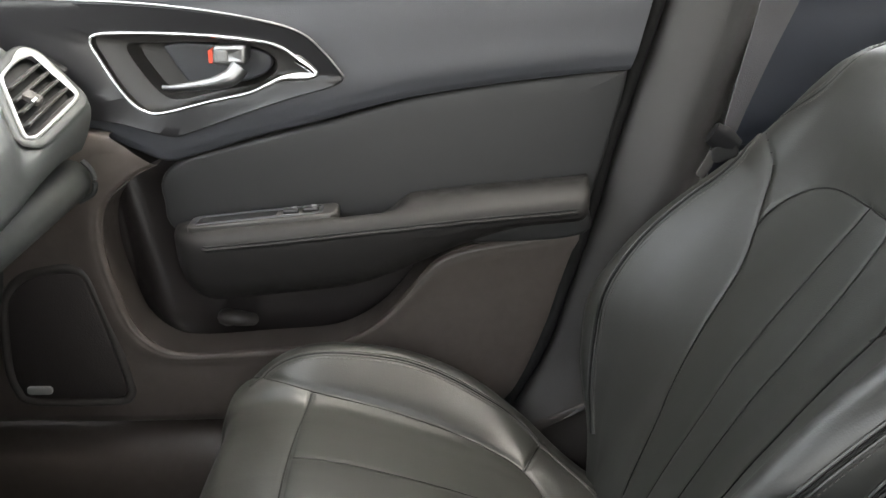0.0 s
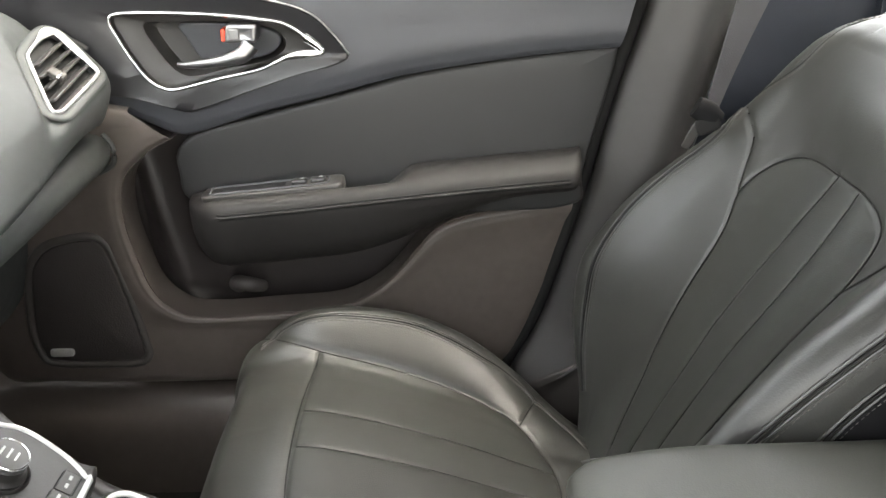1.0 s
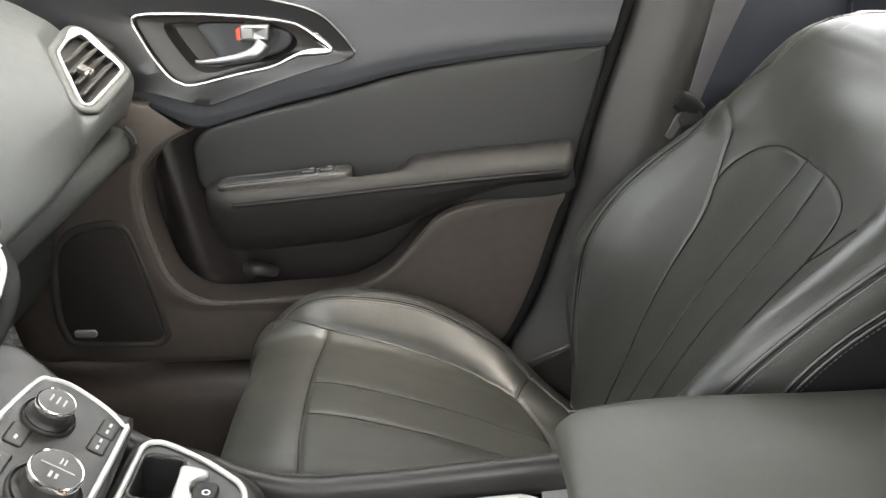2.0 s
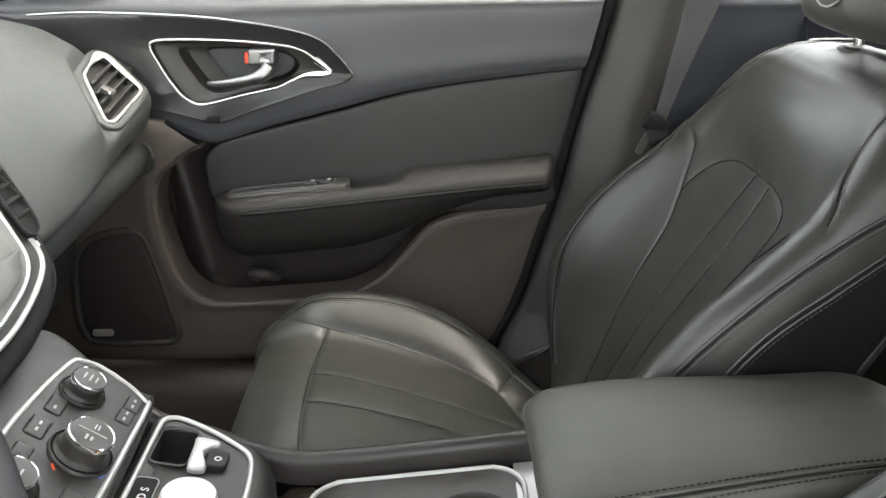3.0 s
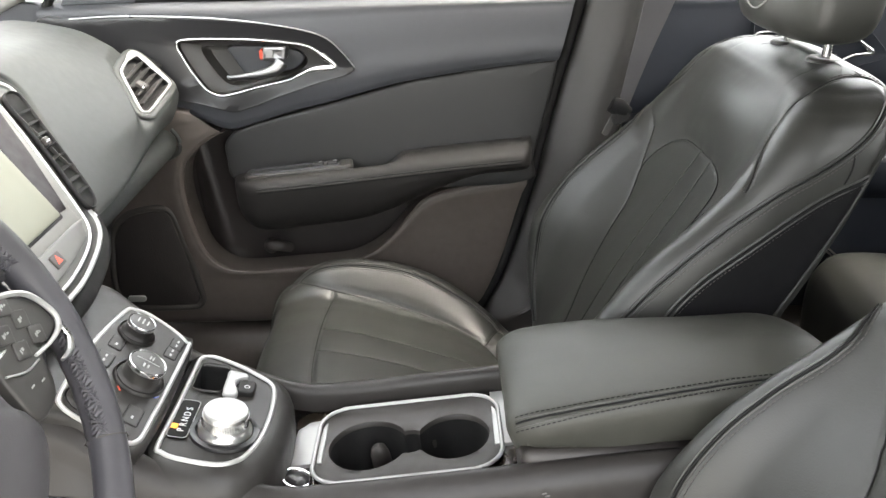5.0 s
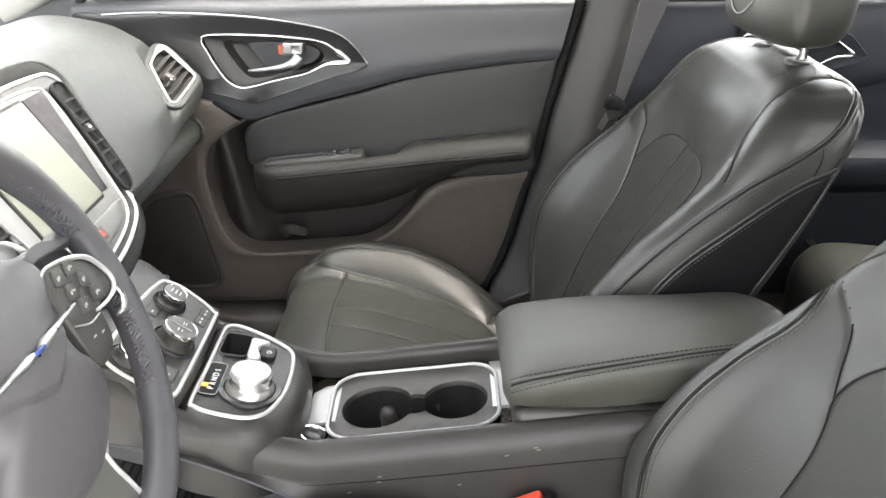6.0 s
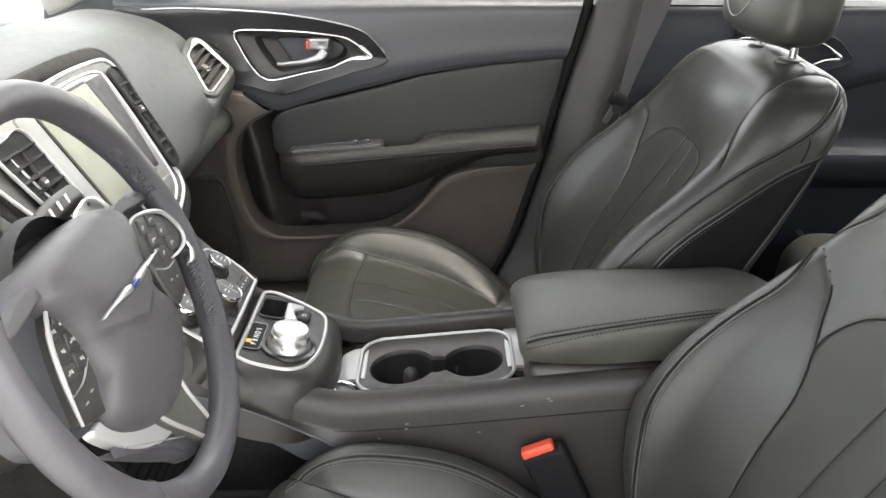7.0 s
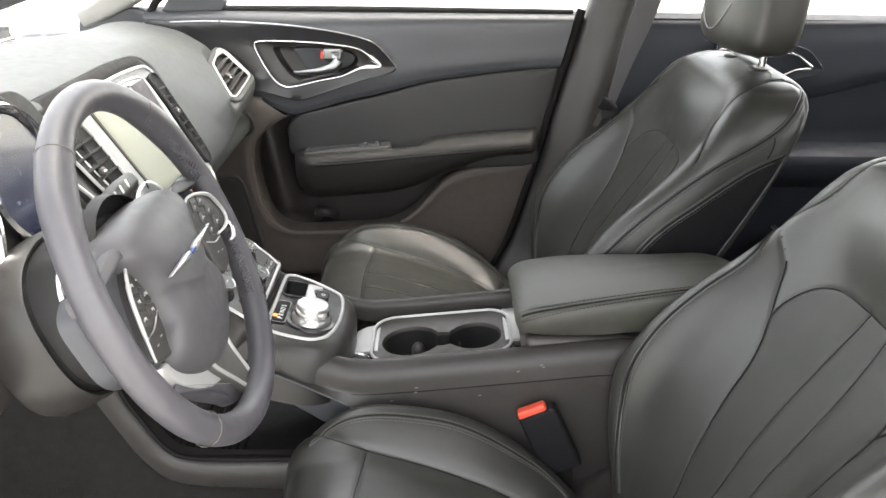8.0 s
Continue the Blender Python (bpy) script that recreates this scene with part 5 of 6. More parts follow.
# instrument cluster behind the wheel
clus = thing("instrument_cluster", "round gauge cluster under a dash hood", "instrument cluster")
CM = frame_of((-0.500, -0.40, 0.757), (0, 1, 0), (-0.30, 0, 0.95))
part("cluster_face", plate(rounded(0.38, 0.165, 0.06, 8, 0.02, -0.012), 0.02, 0.003, -0.004, CM), DARK, clus, "dark gauge face")
for dy in (-0.062, 0.100):
    part("gauge_ring", moved(spun([(0.078, 0.0), (0.080, 0.008), (0.076, 0.012), (0.071, 0.008), (0.068, -0.002)], 60), CM @ pose(dy, -0.015, 0)), CHROME, clus, "chrome gauge ring")
    part("gauge_dial", moved(spun([(0.0005, 0.001), (0.05, 0.001), (0.068, 0.002)], 50), CM @ pose(dy, -0.015, 0.0015)), NAVY, clus, "dark gauge dial")
def hood_row(y):
    h = 0.052 * math.exp(-((y + 0.39) / 0.16) ** 4)
    return [(-0.68, y, 0.798), (-0.60, y, 0.802 + 0.7 * h), (-0.535, y, 0.794 + h), (-0.520, y, 0.786 + h), (-0.528, y, 0.777 + h), (-0.60, y, 0.765 + 0.6 * h)]


hood = strip([hood_row(y) for y in np.linspace(-0.645, -0.165, 44)], 36)
part("cluster_hood", hood, DASH, clus, "dark hood over the gauges")

# knee panel and column
knee = strip([[(-0.56, y, 0.72), (-0.50, y, 0.70), (-0.470, y, 0.64), (-0.455, y, 0.60), (-0.452, y, 0.575), (-0.465, y, 0.56), (-0.52, y, 0.548), (-0.64, y, 0.53)] for y in np.linspace(-0.66, -0.19, 20)], 36)
part("knee_panel", knee, SIDE_PLASTIC, dash, "black lower panel under the wheel")

# ---- steering wheel ----
TH = 0.414
WM = frame_of((-0.3125, -0.382, 0.679), (0, 1, 0), (-math.sin(TH), 0, math.cos(TH)))    # u right, v up, w to the driver
wheel = thing("steering_wheel", "dark leather steering wheel with silver spoke trim", "steering wheel")
RM = 0.1805
a = np.linspace(0, 2 * np.pi, 160, endpoint=False)
b = np.linspace(0, 2 * np.pi, 18, endpoint=False)
rt = 0.0160 + 0.0022 * np.exp(-((np.mod(a + np.pi / 2, 2 * np.pi) - np.pi / 2 - 0.75) / 0.25) ** 2) + 0.0022 * np.exp(-((np.mod(a + np.pi / 2, 2 * np.pi) - np.pi / 2 - 2.39) / 0.25) ** 2)
P = np.array([[((RM + r * math.cos(q)) * math.cos(t), (RM + r * math.cos(q)) * math.sin(t), r * 0.94 * math.sin(q)) for q in b] for t, r in zip(a, rt)])
rim = part("rim", moved(sheet(P, True, True), WM), RIM_LEATHER, wheel, "dark grey leather rim")
for ang in (52, 124, -40, -133):
    t = radians(ang)
    pts = [((RM + 0.0172 * math.cos(q)) * math.cos(t), (RM + 0.0172 * math.cos(q)) * math.sin(t), 0.0162 * math.sin(q)) for q in np.linspace(0, 2 * np.pi, 20, endpoint=False)]
    part("rim_seam", moved(tube(pts, 0.0006, 5, True), WM), THREAD, rim)
for t0, t1 in ((50, 14), (-6, -39), (126, 162)):
    out = []
    for t in np.radians(np.linspace(t0, t1, 30)):
        pts = [((RM - 0.0165 * math.cos(q)) * math.cos(t + 0.012 * math.sin(9 * q + 40 * t)), (RM - 0.0165 * math.cos(q)) * math.sin(t + 0.012 * math.sin(9 * q + 40 * t)), 0.0157 * math.sin(q)) for q in (-0.05, 0.15, 0.35, 0.55, 0.75)]
        out.append(tube(pts, [0.0006, 0.0017, 0.0012, 0.0018, 0.0006], 5))
    part("lacing", moved(joined(*out), WM), RIM_LEATHER, rim, "laced inner seam")

# airbag pad
pad = [(0.0, 0.066), (0.045, 0.065), (0.078, 0.060), (0.093, 0.047), (0.090, 0.035), (0.080, 0.018), (0.0745, 0.0), (0.076, -0.034), (0.088, -0.053), (0.091, -0.070), (0.078, -0.088), (0.05, -0.106), (0.02, -0.118), (0.0, -0.12)]
po = cr(pad + [(-p, q) for p, q in pad[-2:0:-1]], 140, True)
rows = []
for s_, w in ((0.98, -0.040), (1.0, -0.022), (0.985, -0.010), (0.94, 0.001), (0.85, 0.009), (0.68, 0.0150), (0.48, 0.0185), (0.25, 0.0205), (0.02, 0.021)):
    rows.append(np.column_stack([po * s_, np.full(140, w)]))
P = np.array([cr(np.array(rows)[:, j], 60) for j in range(140)]).transpose(1, 0, 2)
P[..., 2] -= 0.0035 * smooth01(0.003, -0.003, P[..., 1] + 0.030 - 0.35 * np.abs(P[..., 0])) * smooth01(-0.02, 0.0, P[..., 2])
airbag = part("airbag_pad", moved(sheet(P, False, True), WM), PAD_SKIN, wheel, "dark grey airbag pad", 60)
for sg in (1, -1):
    w1 = cr([(sg * 0.003, 0.000), (sg * 0.012, 0.0045), (sg * 0.035, 0.0042), (sg * 0.074, 0.0034), (sg * 0.040, 0.0), (sg * 0.012, -0.0032)], 50, True)
    part("wing_badge", plate(w1, 0.004, 0.0012, 0.0006, WM @ pose(-0.003, 0.0025, 0.0255)), SATIN, airbag, "plain chrome wing-shaped badge")
part("badge_centre", plate(rounded(0.015, 0.0030, 0.0014, 4), 0.003, 0.0008, 0, WM @ pose(-0.003, 0.0035, 0.0270)), BLUE, airbag, "blue badge centre")
part("hub_shell", moved(spun([(0.085, -0.030), (0.090, -0.042), (0.075, -0.055), (0.05, -0.060), (0.001, -0.060)], 50), WM), DARK, wheel, "black hub shell")

# side spokes with silver framed switches, and the lower spoke
for sg in (1, -1):
    so_ = cr([(sg * u, v) for u, v in ((0.060, 0.052), (0.110, 0.050), (0.150, 0.044), (0.176, 0.030), (0.178, 0.0), (0.170, -0.036), (0.140, -0.056), (0.082, -0.058))], 100, True)
    sp = part("side_spoke", plate(so_, 0.022, 0.008, 0.0, WM @ pose(0, 0, -0.016)), PLASTIC_UP, wheel, "dark side spoke")
    sh_ = cr([(sg * u, v) for u, v in ((0.03, 0.058), (0.066, 0.058), (0.095, 0.052), (0.125, 0.047), (0.152, 0.046), (0.174, 0.046), (0.176, 0.030), (0.158, 0.032), (0.138, 0.038), (0.112, 0.046), (0.090, 0.044), (0.065, 0.032), (0.04, 0.036))], 120, True)
    part("spoke_shoulder", plate(sh_, 0.020, 0.008, 0.002, WM @ pose(0, 0, -0.002), 6), PAD_SKIN, sp, "dark grey shoulder of the airbag pad")
    # the passenger-side switches sit prouder than the driver-side pod, which is sunk under the pad's edge
    if sg > 0:
        W0, line_ = 0.010, cr([(0.070, 0.036), (0.085, 0.038), (0.118, 0.031), (0.146, 0.018), (0.161, -0.006), (0.156, -0.018), (0.136, -0.021), (0.112, -0.019)], 70)
        fr = cr(np.vstack([line_[::7], [(0.116, -0.046), (0.100, -0.056), (0.072, -0.048)]]), 100, True)
        keys = (((0.024, (0.092, 0.114)), (0.008, (0.098, 0.124)), (-0.009, (0.104, 0.130))))
    else:
        W0, line_ = -0.008, -cr([(0.076, -0.040), (0.088, -0.030), (0.102, -0.014), (0.114, 0.010), (0.123, 0.036), (0.127, 0.050)], 60)
        fr = cr(np.vstack([line_[::7], line_[-1:], [(-0.104, -0.060), (-0.070, -0.058), (-0.060, 0.0), (-0.062, 0.036)]]), 100, True)
        keys = (((0.016, (0.078, 0.092)), (0.000, (0.076, 0.096)), (-0.016, (0.080, 0.102))))
    part("switch_frame", moved(tube(np.column_stack([line_, np.full(len(line_), W0 + 0.002)]), [0.0012, 0.0024, 0.0024, 0.0014], 8), WM), BRIGHT, sp, "satin silver switch frame")
    pn = part("switch_plate", plate(inset(fr, 0.001), 0.022, 0.003, 0, WM @ pose(0, 0, W0)), DARK_SATIN, sp, "black switch plate")
    for row, (v, us) in enumerate(keys):
        for q, u in enumerate(us):
            key = part("switch_button", round_box(0.0170, 0.0142, 0.0016, 0.0018, WM @ pose(sg * u, v, W0, 0, 0, -20)), DARK_SATIN, pn)
            for k in range(2 + (row + q) % 2):
                part("button_mark", round_box(0.0014 + 0.0012 * ((k + row) % 2), 0.0034 - 0.0008 * k, 0.0004, 0.0002, WM @ pose(sg * (u - 0.0030 + 0.0030 * k), v + 0.0008 * (k % 2), W0 + 0.0016)), SOFT_INK, key)
    v0 = keys[2][0]
    part("switch_line", moved(tube([(sg * 0.072, v0 - 0.004, W0 + 0.001), (sg * 0.094, v0 - 0.013, W0 + 0.001), (sg * 0.114, v0 - 0.014, W0 + 0.001)], 0.0009, 6, n=16), WM), SATIN, pn, "thin silver dividing line")
    for k in range(2):
        part("button_mark", round_box(0.0050, 0.0014, 0.0004, 0.0002, WM @ pose(sg * (0.090 + 0.014 * k), v0 - 0.024 - 0.003 * k, W0 + 0.0004)), SOFT_INK, pn)
part("thumb_trim", moved(tube([(0.161, -0.020, 0.011), (0.160, -0.030, 0.012), (0.150, -0.038, 0.012), (0.136, -0.038, 0.011)], [0.0014, 0.0030, 0.0028, 0.0014], 8, n=24), WM), SATIN, wheel, "satin silver thumb rest edge")
band = cr([(-0.104, -0.066), (-0.084, -0.098), (-0.048, -0.126), (0.0, -0.140), (0.030, -0.134), (0.064, -0.112), (0.080, -0.086), (0.05, -0.08), (0.0, -0.10), (-0.06, -0.075)], 120, True)
lsp = part("lower_spoke", plate(band, 0.012, 0.003, 0.0, WM @ pose(0, 0, -0.016)), BRIGHT, wheel, "satin silver lower spoke band")
lf = cr([(-0.030, -0.104), (0.030, -0.092), (0.040, -0.130), (0.047, -0.164), (0.040, -0.177), (0.024, -0.176), (0.004, -0.154)], 110, True)
leg = part("spoke_leg", plate(lf, 0.014, 0.002, 0.0, WM @ pose(0, 0, -0.009)), SPOKE_GREY, lsp, "grey spoke inlay")
part("spoke_frame", ring(inset(lf, 0.003), 0.0046, 0.003, WM @ pose(0, 0, -0.009)), BRIGHT, leg, "satin silver spoke frame")
bul = cr([(-0.098, -0.092), (-0.055, -0.116), (-0.010, -0.134), (0.028, -0.160), (0.046, -0.176), (0.020, -0.180), (-0.004, -0.172), (-0.022, -0.156), (-0.060, -0.126)], 100, True)
bl = part("spoke_leather", plate(bul, 0.014, 0.006, 0.004, WM @ pose(0, 0, -0.020)), RIM_LEATHER, lsp, "creased leather behind the spoke")
part("stitching", moved(stitches(np.column_stack([cr([(-0.086, -0.098), (-0.040, -0.126), (0.010, -0.156)], 40), np.full(40, -0.0155)])), WM), SOFT_INK, bl)

# column shroud and stalks
col = thing("steering_column", "black steering column shroud with stalks", "steering column")
def oval_rings(spec):
    t = np.linspace(0, 2 * np.pi, 72, endpoint=False)
    c, s_ = np.cos(t), np.sin(t)
    return np.array([np.column_stack([ru * np.sign(c) * np.abs(c) ** 0.8, dv + rv * np.sign(s_) * np.abs(s_) ** 0.8, np.full(72, w)]) for w, ru, rv, dv in spec])


part("shroud_nose", moved(capped(oval_rings(((-0.045, 0.060, 0.056, 0.0), (-0.050, 0.078, 0.070, -0.002), (-0.075, 0.088, 0.075, -0.005), (-0.104, 0.094, 0.079, -0.008), (-0.112, 0.094, 0.079, -0.009)))), WM), DARK, col, "black nose of the column shroud")
part("shroud_gap", moved(capped(oval_rings(((-0.105, 0.093, 0.078, -0.009), (-0.112, 0.098, 0.082, -0.010), (-0.125, 0.098, 0.082, -0.010)))), WM), RUBBER, col)
part("shroud", moved(sheet(oval_rings(((-0.125, 0.096, 0.080, -0.010), (-0.108, 0.100, 0.083, -0.010), (-0.107, 0.103, 0.086, -0.010), (-0.111, 0.106, 0.088, -0.010), (-0.135, 0.108, 0.089, -0.012), (-0.155, 0.108, 0.088, -0.013), (-0.163, 0.104, 0.084, -0.014), (-0.165, 0.08, 0.07, -0.014))), False, True), WM), KEY_BLACK, col, "black column shroud")
st = part("stalk", moved(tube([(0.050, 0.045, -0.095), (0.095, 0.058, -0.088), (0.140, 0.063, -0.084), (0.185, 0.064, -0.082)], [0.010, 0.012, 0.014, 0.012], 14, n=16, flat=0.8), WM), KEY_BLACK, col, "black control stalk")
for k in range(3):
    part("stalk_mark", moved(round_box(0.005, 0.010, 0.0008, 0.0004), WM @ pose(0.115 + 0.020 * k, 0.066 + 0.001 * k, -0.0735)), WHITE_INK, st)
for sg in (1, -1):
    part("paddle", moved(plate(cr([(sg * u, v) for u, v in ((0.080, 0.055), (0.105, 0.066), (0.130, 0.064), (0.150, 0.045), (0.156, 0.015), (0.125, 0.010), (0.10, 0.010))], 50, True), 0.005, 0.002, 0.001), WM @ pose(0, 0, -0.034)), SATIN, col, "silver shift paddle")


# ---- centre console ----
con = thing("centre_console", "black centre console with storage pass-through", "centre console")
ztop = curve1([-0.46, -0.40, -0.35, -0.29, -0.24, -0.20, -0.165, -0.10, -0.02, 0.06, 0.216, 0.34, 0.50], [0.560, 0.535, 0.500, 0.452, 0.436, 0.419, 0.410, 0.412, 0.420, 0.429, 0.446, 0.452, 0.44])
hwid = curve1([-0.46, -0.35, -0.25, -0.16, 0.0, 0.25, 0.5], [0.130, 0.126, 0.122, 0.119, 0.119, 0.120, 0.118])
# bridge sides: an upper flank with a rounded rail on each side
zlow = curve1([-0.50, -0.45, -0.36, -0.266, -0.211, -0.160, -0.10, 0.0], [0.44, 0.44, 0.435, 0.405, 0.378, 0.349, 0.30, 0.10])
for sg in (-1, 1):
    rows = []
    for x in np.linspace(-0.47, 0.50, 110):
        z1, h = float(ztop(x)), float(hwid(x))
        z0 = float(zlow(x)) if x < 0.0 else 0.10
        k = np.linspace(0, 1, 12)
        pts = [(x, sg * (h - 0.030), z1 - 0.030), (x, sg * (h - 0.028), z1 - 0.006), (x, sg * (h - 0.020), z1 + 0.001), (x, sg * (h - 0.008), z1 - 0.003), (x, sg * (h + 0.002), z1 - 0.016), (x, sg * (h + 0.006), z1 - 0.04)]
        low = np.array([(x, sg * (h + 0.006 + 0.010 * q), (z1 - 0.04) + (z0 - z1 + 0.04) * q) for q in k[1:]])
        rows.append(np.vstack([cr(pts, 24), low, [(x, sg * (h - 0.004), z0 - 0.001)]]))
    part("console_side", sheet(np.array(rows)), SIDE_PLASTIC, con, "grained black console side")
    xs = np.linspace(-0.44, -0.158, 40)
    xl = np.linspace(-0.24, 0.40, 60)
    part("parting_line", tube(np.stack([xl, sg * (hwid(xl) + 0.0062), ztop(xl) - 0.042], 1), 0.0009, 6), RUBBER, con)
    part("side_trim", tube(np.stack([xs, sg * (hwid(xs) + 0.0165), zlow(xs) + 0.001], 1), 0.0014, 6), PLASTIC_UP, con)
    # second, inner panel under the bridge and the lower tray wall
    inner = plate(cr([(-0.44, 0.43), (-0.30, 0.400), (-0.20, 0.360), (-0.165, 0.33), (-0.20, 0.312), (-0.225, 0.325), (-0.30, 0.370), (-0.42, 0.41)], 60, True) * np.array([1.0 if sg < 0 else -1.0, 1]), 0.01, 0.003, 0,
                  frame_of((0, sg * 0.112, 0), (1 if sg < 0 else -1, 0, 0), (0, 0, 1)))
    part("bridge_lining", inner, PLASTIC_UP, con)
    lipc = cr([(-0.50, 0.44), (-0.485, 0.37), (-0.464, 0.329), (-0.429, 0.277), (-0.389, 0.263), (-0.30, 0.262), (-0.20, 0.264), (-0.05, 0.27), (0.10, 0.27)], 80)
    botc = cr([(-0.56, 0.44), (-0.535, 0.38), (-0.506, 0.325), (-0.470, 0.264), (-0.420, 0.222), (-0.30, 0.213), (-0.20, 0.213), (-0.05, 0.215), (0.10, 0.215)], 80)
    rows = []
    for v, w in ((0, 0.030), (0.0, 0.006), (0.08, 0.0), (0.2, -0.003), (0.5, -0.006), (0.85, -0.006), (0.95, 0.0), (1.0, 0.02)):
        q = lipc + (botc - lipc) * v
        rows.append(np.column_stack([q[:, 0], np.full(80, sg * (0.138 - w)), q[:, 1]]))
    part("tray_wall", sheet(np.array(rows)), SIDE_PLASTIC, con, "dark grey rim of the storage pass-through")
    part("tray_lip", tube(np.column_stack([lipc[:, 0], np.full(80, sg * 0.136), lipc[:, 1] + 0.002]), 0.0035, 8), RUBBER, con)
    rows = [[(q[0], sg * (0.132 + k * 0.012), q[1] - k * (q[1] - 0.06)) for k in np.linspace(0, 1, 8)] for q in botc]
    part("console_foot", sheet(np.array(rows)), CARPET, con, "black carpeted console foot")
ff = np.array([[(x, y, z) for z in np.linspace(0.0, 0.56, 8)] for x, y in ((-0.95, -0.20), (-0.75, -0.155), (-0.60, -0.128), (-0.47, -0.118))])
part("footwell_side", sheet(ff), CARPET, con, "black carpeted tunnel side in the footwell")
part("footwell_side", sheet(ff * np.array([1, -1, 1])), CARPET, con, "black carpeted tunnel side in the footwell")
tr = np.array([[(x, y, 0.245 + 0.02 * smooth01(0.09, 0.13, abs(y)) + 0.22 * smooth01(-0.42, -0.60, x)) for y in np.linspace(-0.132, 0.132, 30)] for x in np.linspace(-0.62, -0.12, 50)])
tray = part("storage_tray", sheet(tr), DARK, con, "black storage tray floor")
for k in range(14):
    part("mat_rib", tube([(-0.475 + 0.011 * k, -0.105, 0.2475 + 0.22 * float(smooth01(-0.42, -0.60, -0.475 + 0.011 * k))), (-0.475 + 0.011 * k, 0.105, 0.2475 + 0.22 * float(smooth01(-0.42, -0.60, -0.475 + 0.011 * k)))], 0.0022, 6), RUBBER, tray)

# sloping climate panel: u = y, v = up the slope
CL = frame_of((-0.290, 0, 0.473), (0, 1, 0), (-0.84, 0, 0.543))
body = cr([(-0.118, 0.000), (0.088, 0.000), (0.106, 0.02), (0.110, 0.06), (0.112, 0.14), (-0.112, 0.14), (-0.116, 0.06)], 100, True)
clim = part("climate_panel", plate(body, 0.05, 0.008, 0.0, CL), KEY_BLACK, con, "black climate control panel")
tri = cr([(-0.113, 0.010), (-0.06, 0.006), (0.078, 0.006), (0.088, 0.010), (0.099, 0.030), (0.106, 0.062), (0.102, 0.080), (0.088, 0.090), (0.0, 0.098), (-0.086, 0.096), (-0.112, 0.086), (-0.118, 0.040)], 160, True)
part("climate_trim", ring(tri, 0.0056, 0.003, CL), BRIGHT, clim, "bright chrome outline")
part("climate_face", plate(inset(tri, 0.002), 0.004, 0.001, 0, CL @ pose(0, 0, 0.0015)), KEY_BLACK, clim)


def knob(parent, m, r, h, mark):
    k = part("knob", moved(spun([(r * 1.18, 0.0), (r * 1.18, 0.003), (r * 1.05, 0.005), (r * 1.0, 0.007), (r * 0.97, h - 0.004)], 48), m), KEY_BLACK, parent, "black rotary knob")
    part("knob_ring", moved(spun([(r * 0.99, h - 0.005), (r * 1.0, h - 0.002), (r * 0.98, h), (r * 0.94, h + 0.0006), (r * 0.90, h)], 48), m), CHROME, k, "chrome knob ring")
    part("knob_cap", moved(spun([(r * 0.92, h), (r * 0.5, h + 0.0008), (0.0003, h + 0.001)], 40), m), DARK_SATIN, k, "grey knob cap")
    part("knob_collar", moved(spun([(r * 1.38, 0.0002), (r * 1.36, 0.002), (r * 1.30, 0.003), (r * 1.22, 0.001)], 48), m), KEY_BLACK, k)
    for u, v, w_, h_ in mark:
        part("knob_mark", moved(round_box(w_ * 0.72, h_ * 0.72, 0.0008, 0.0003), m @ pose(u * r, v * r, h + 0.0008)), SOFT_INK, k)
    return k


knob(clim, CL @ pose(0.056, 0.065, 0.002), 0.0160, 0.018, [(0, 0.3, 0.012, 0.0022), (0, -0.05, 0.014, 0.0022), (0, -0.4, 0.012, 0.0022)])
knob(clim, CL @ pose(-0.019, 0.037, 0.002), 0.0208, 0.024, [(-0.40, 0.12, 0.009, 0.003), (-0.40, -0.10, 0.007, 0.003), (0.38, 0.0, 0.009, 0.002), (0.38, -0.15, 0.009, 0.002), (0.02, 0, 0.0012, 0.036)])
knob(clim, CL @ pose(-0.090, 0.070, 0.002), 0.0175, 0.018, [(0, 0.2, 0.010, 0.0022), (0, -0.2, 0.010, 0.0022)])
for u, v, w_, h, mk in ((0.024, 0.077, 0.024, 0.014, 1), (0.074, 0.019, 0.022, 0.013, 2), (0.052, 0.020, 0.020, 0.013, 2), (-0.012, 0.079, 0.026, 0.016, 2), (-0.050, 0.078, 0.024, 0.014, 0), (-0.078, 0.024, 0.030, 0.016, 1)):
    bn = part("button", round_box(w_, h, 0.0012, 0.0012, CL @ pose(u, v, 0.0014)), KEY_BLACK, clim)
    part("button_gap", ring(rounded(w_ + 0.001, h + 0.001, 0.003, 5, u, v), 0.0014, 0.0004, CL @ pose(0, 0, 0.0016)), RUBBER, bn)
    for q in range(mk):
        part("button_mark", round_box(0.0050, 0.0024, 0.0006, 0.0003, CL @ pose(u - 0.004 + 0.009 * q, v, 0.0024)), SOFT_INK, bn)
part("warm_mark", round_box(0.007, 0.002, 0.0006, 0.0002, CL @ pose(-0.048, 0.050, 0.0016, 0, 0, 40)), RED, clim, "red arrow mark")
part("cool_mark", round_box(0.007, 0.002, 0.0006, 0.0002, CL @ pose(-0.034, 0.012, 0.0016, 0, 0, -30)), BLUE, clim, "blue arrow mark")

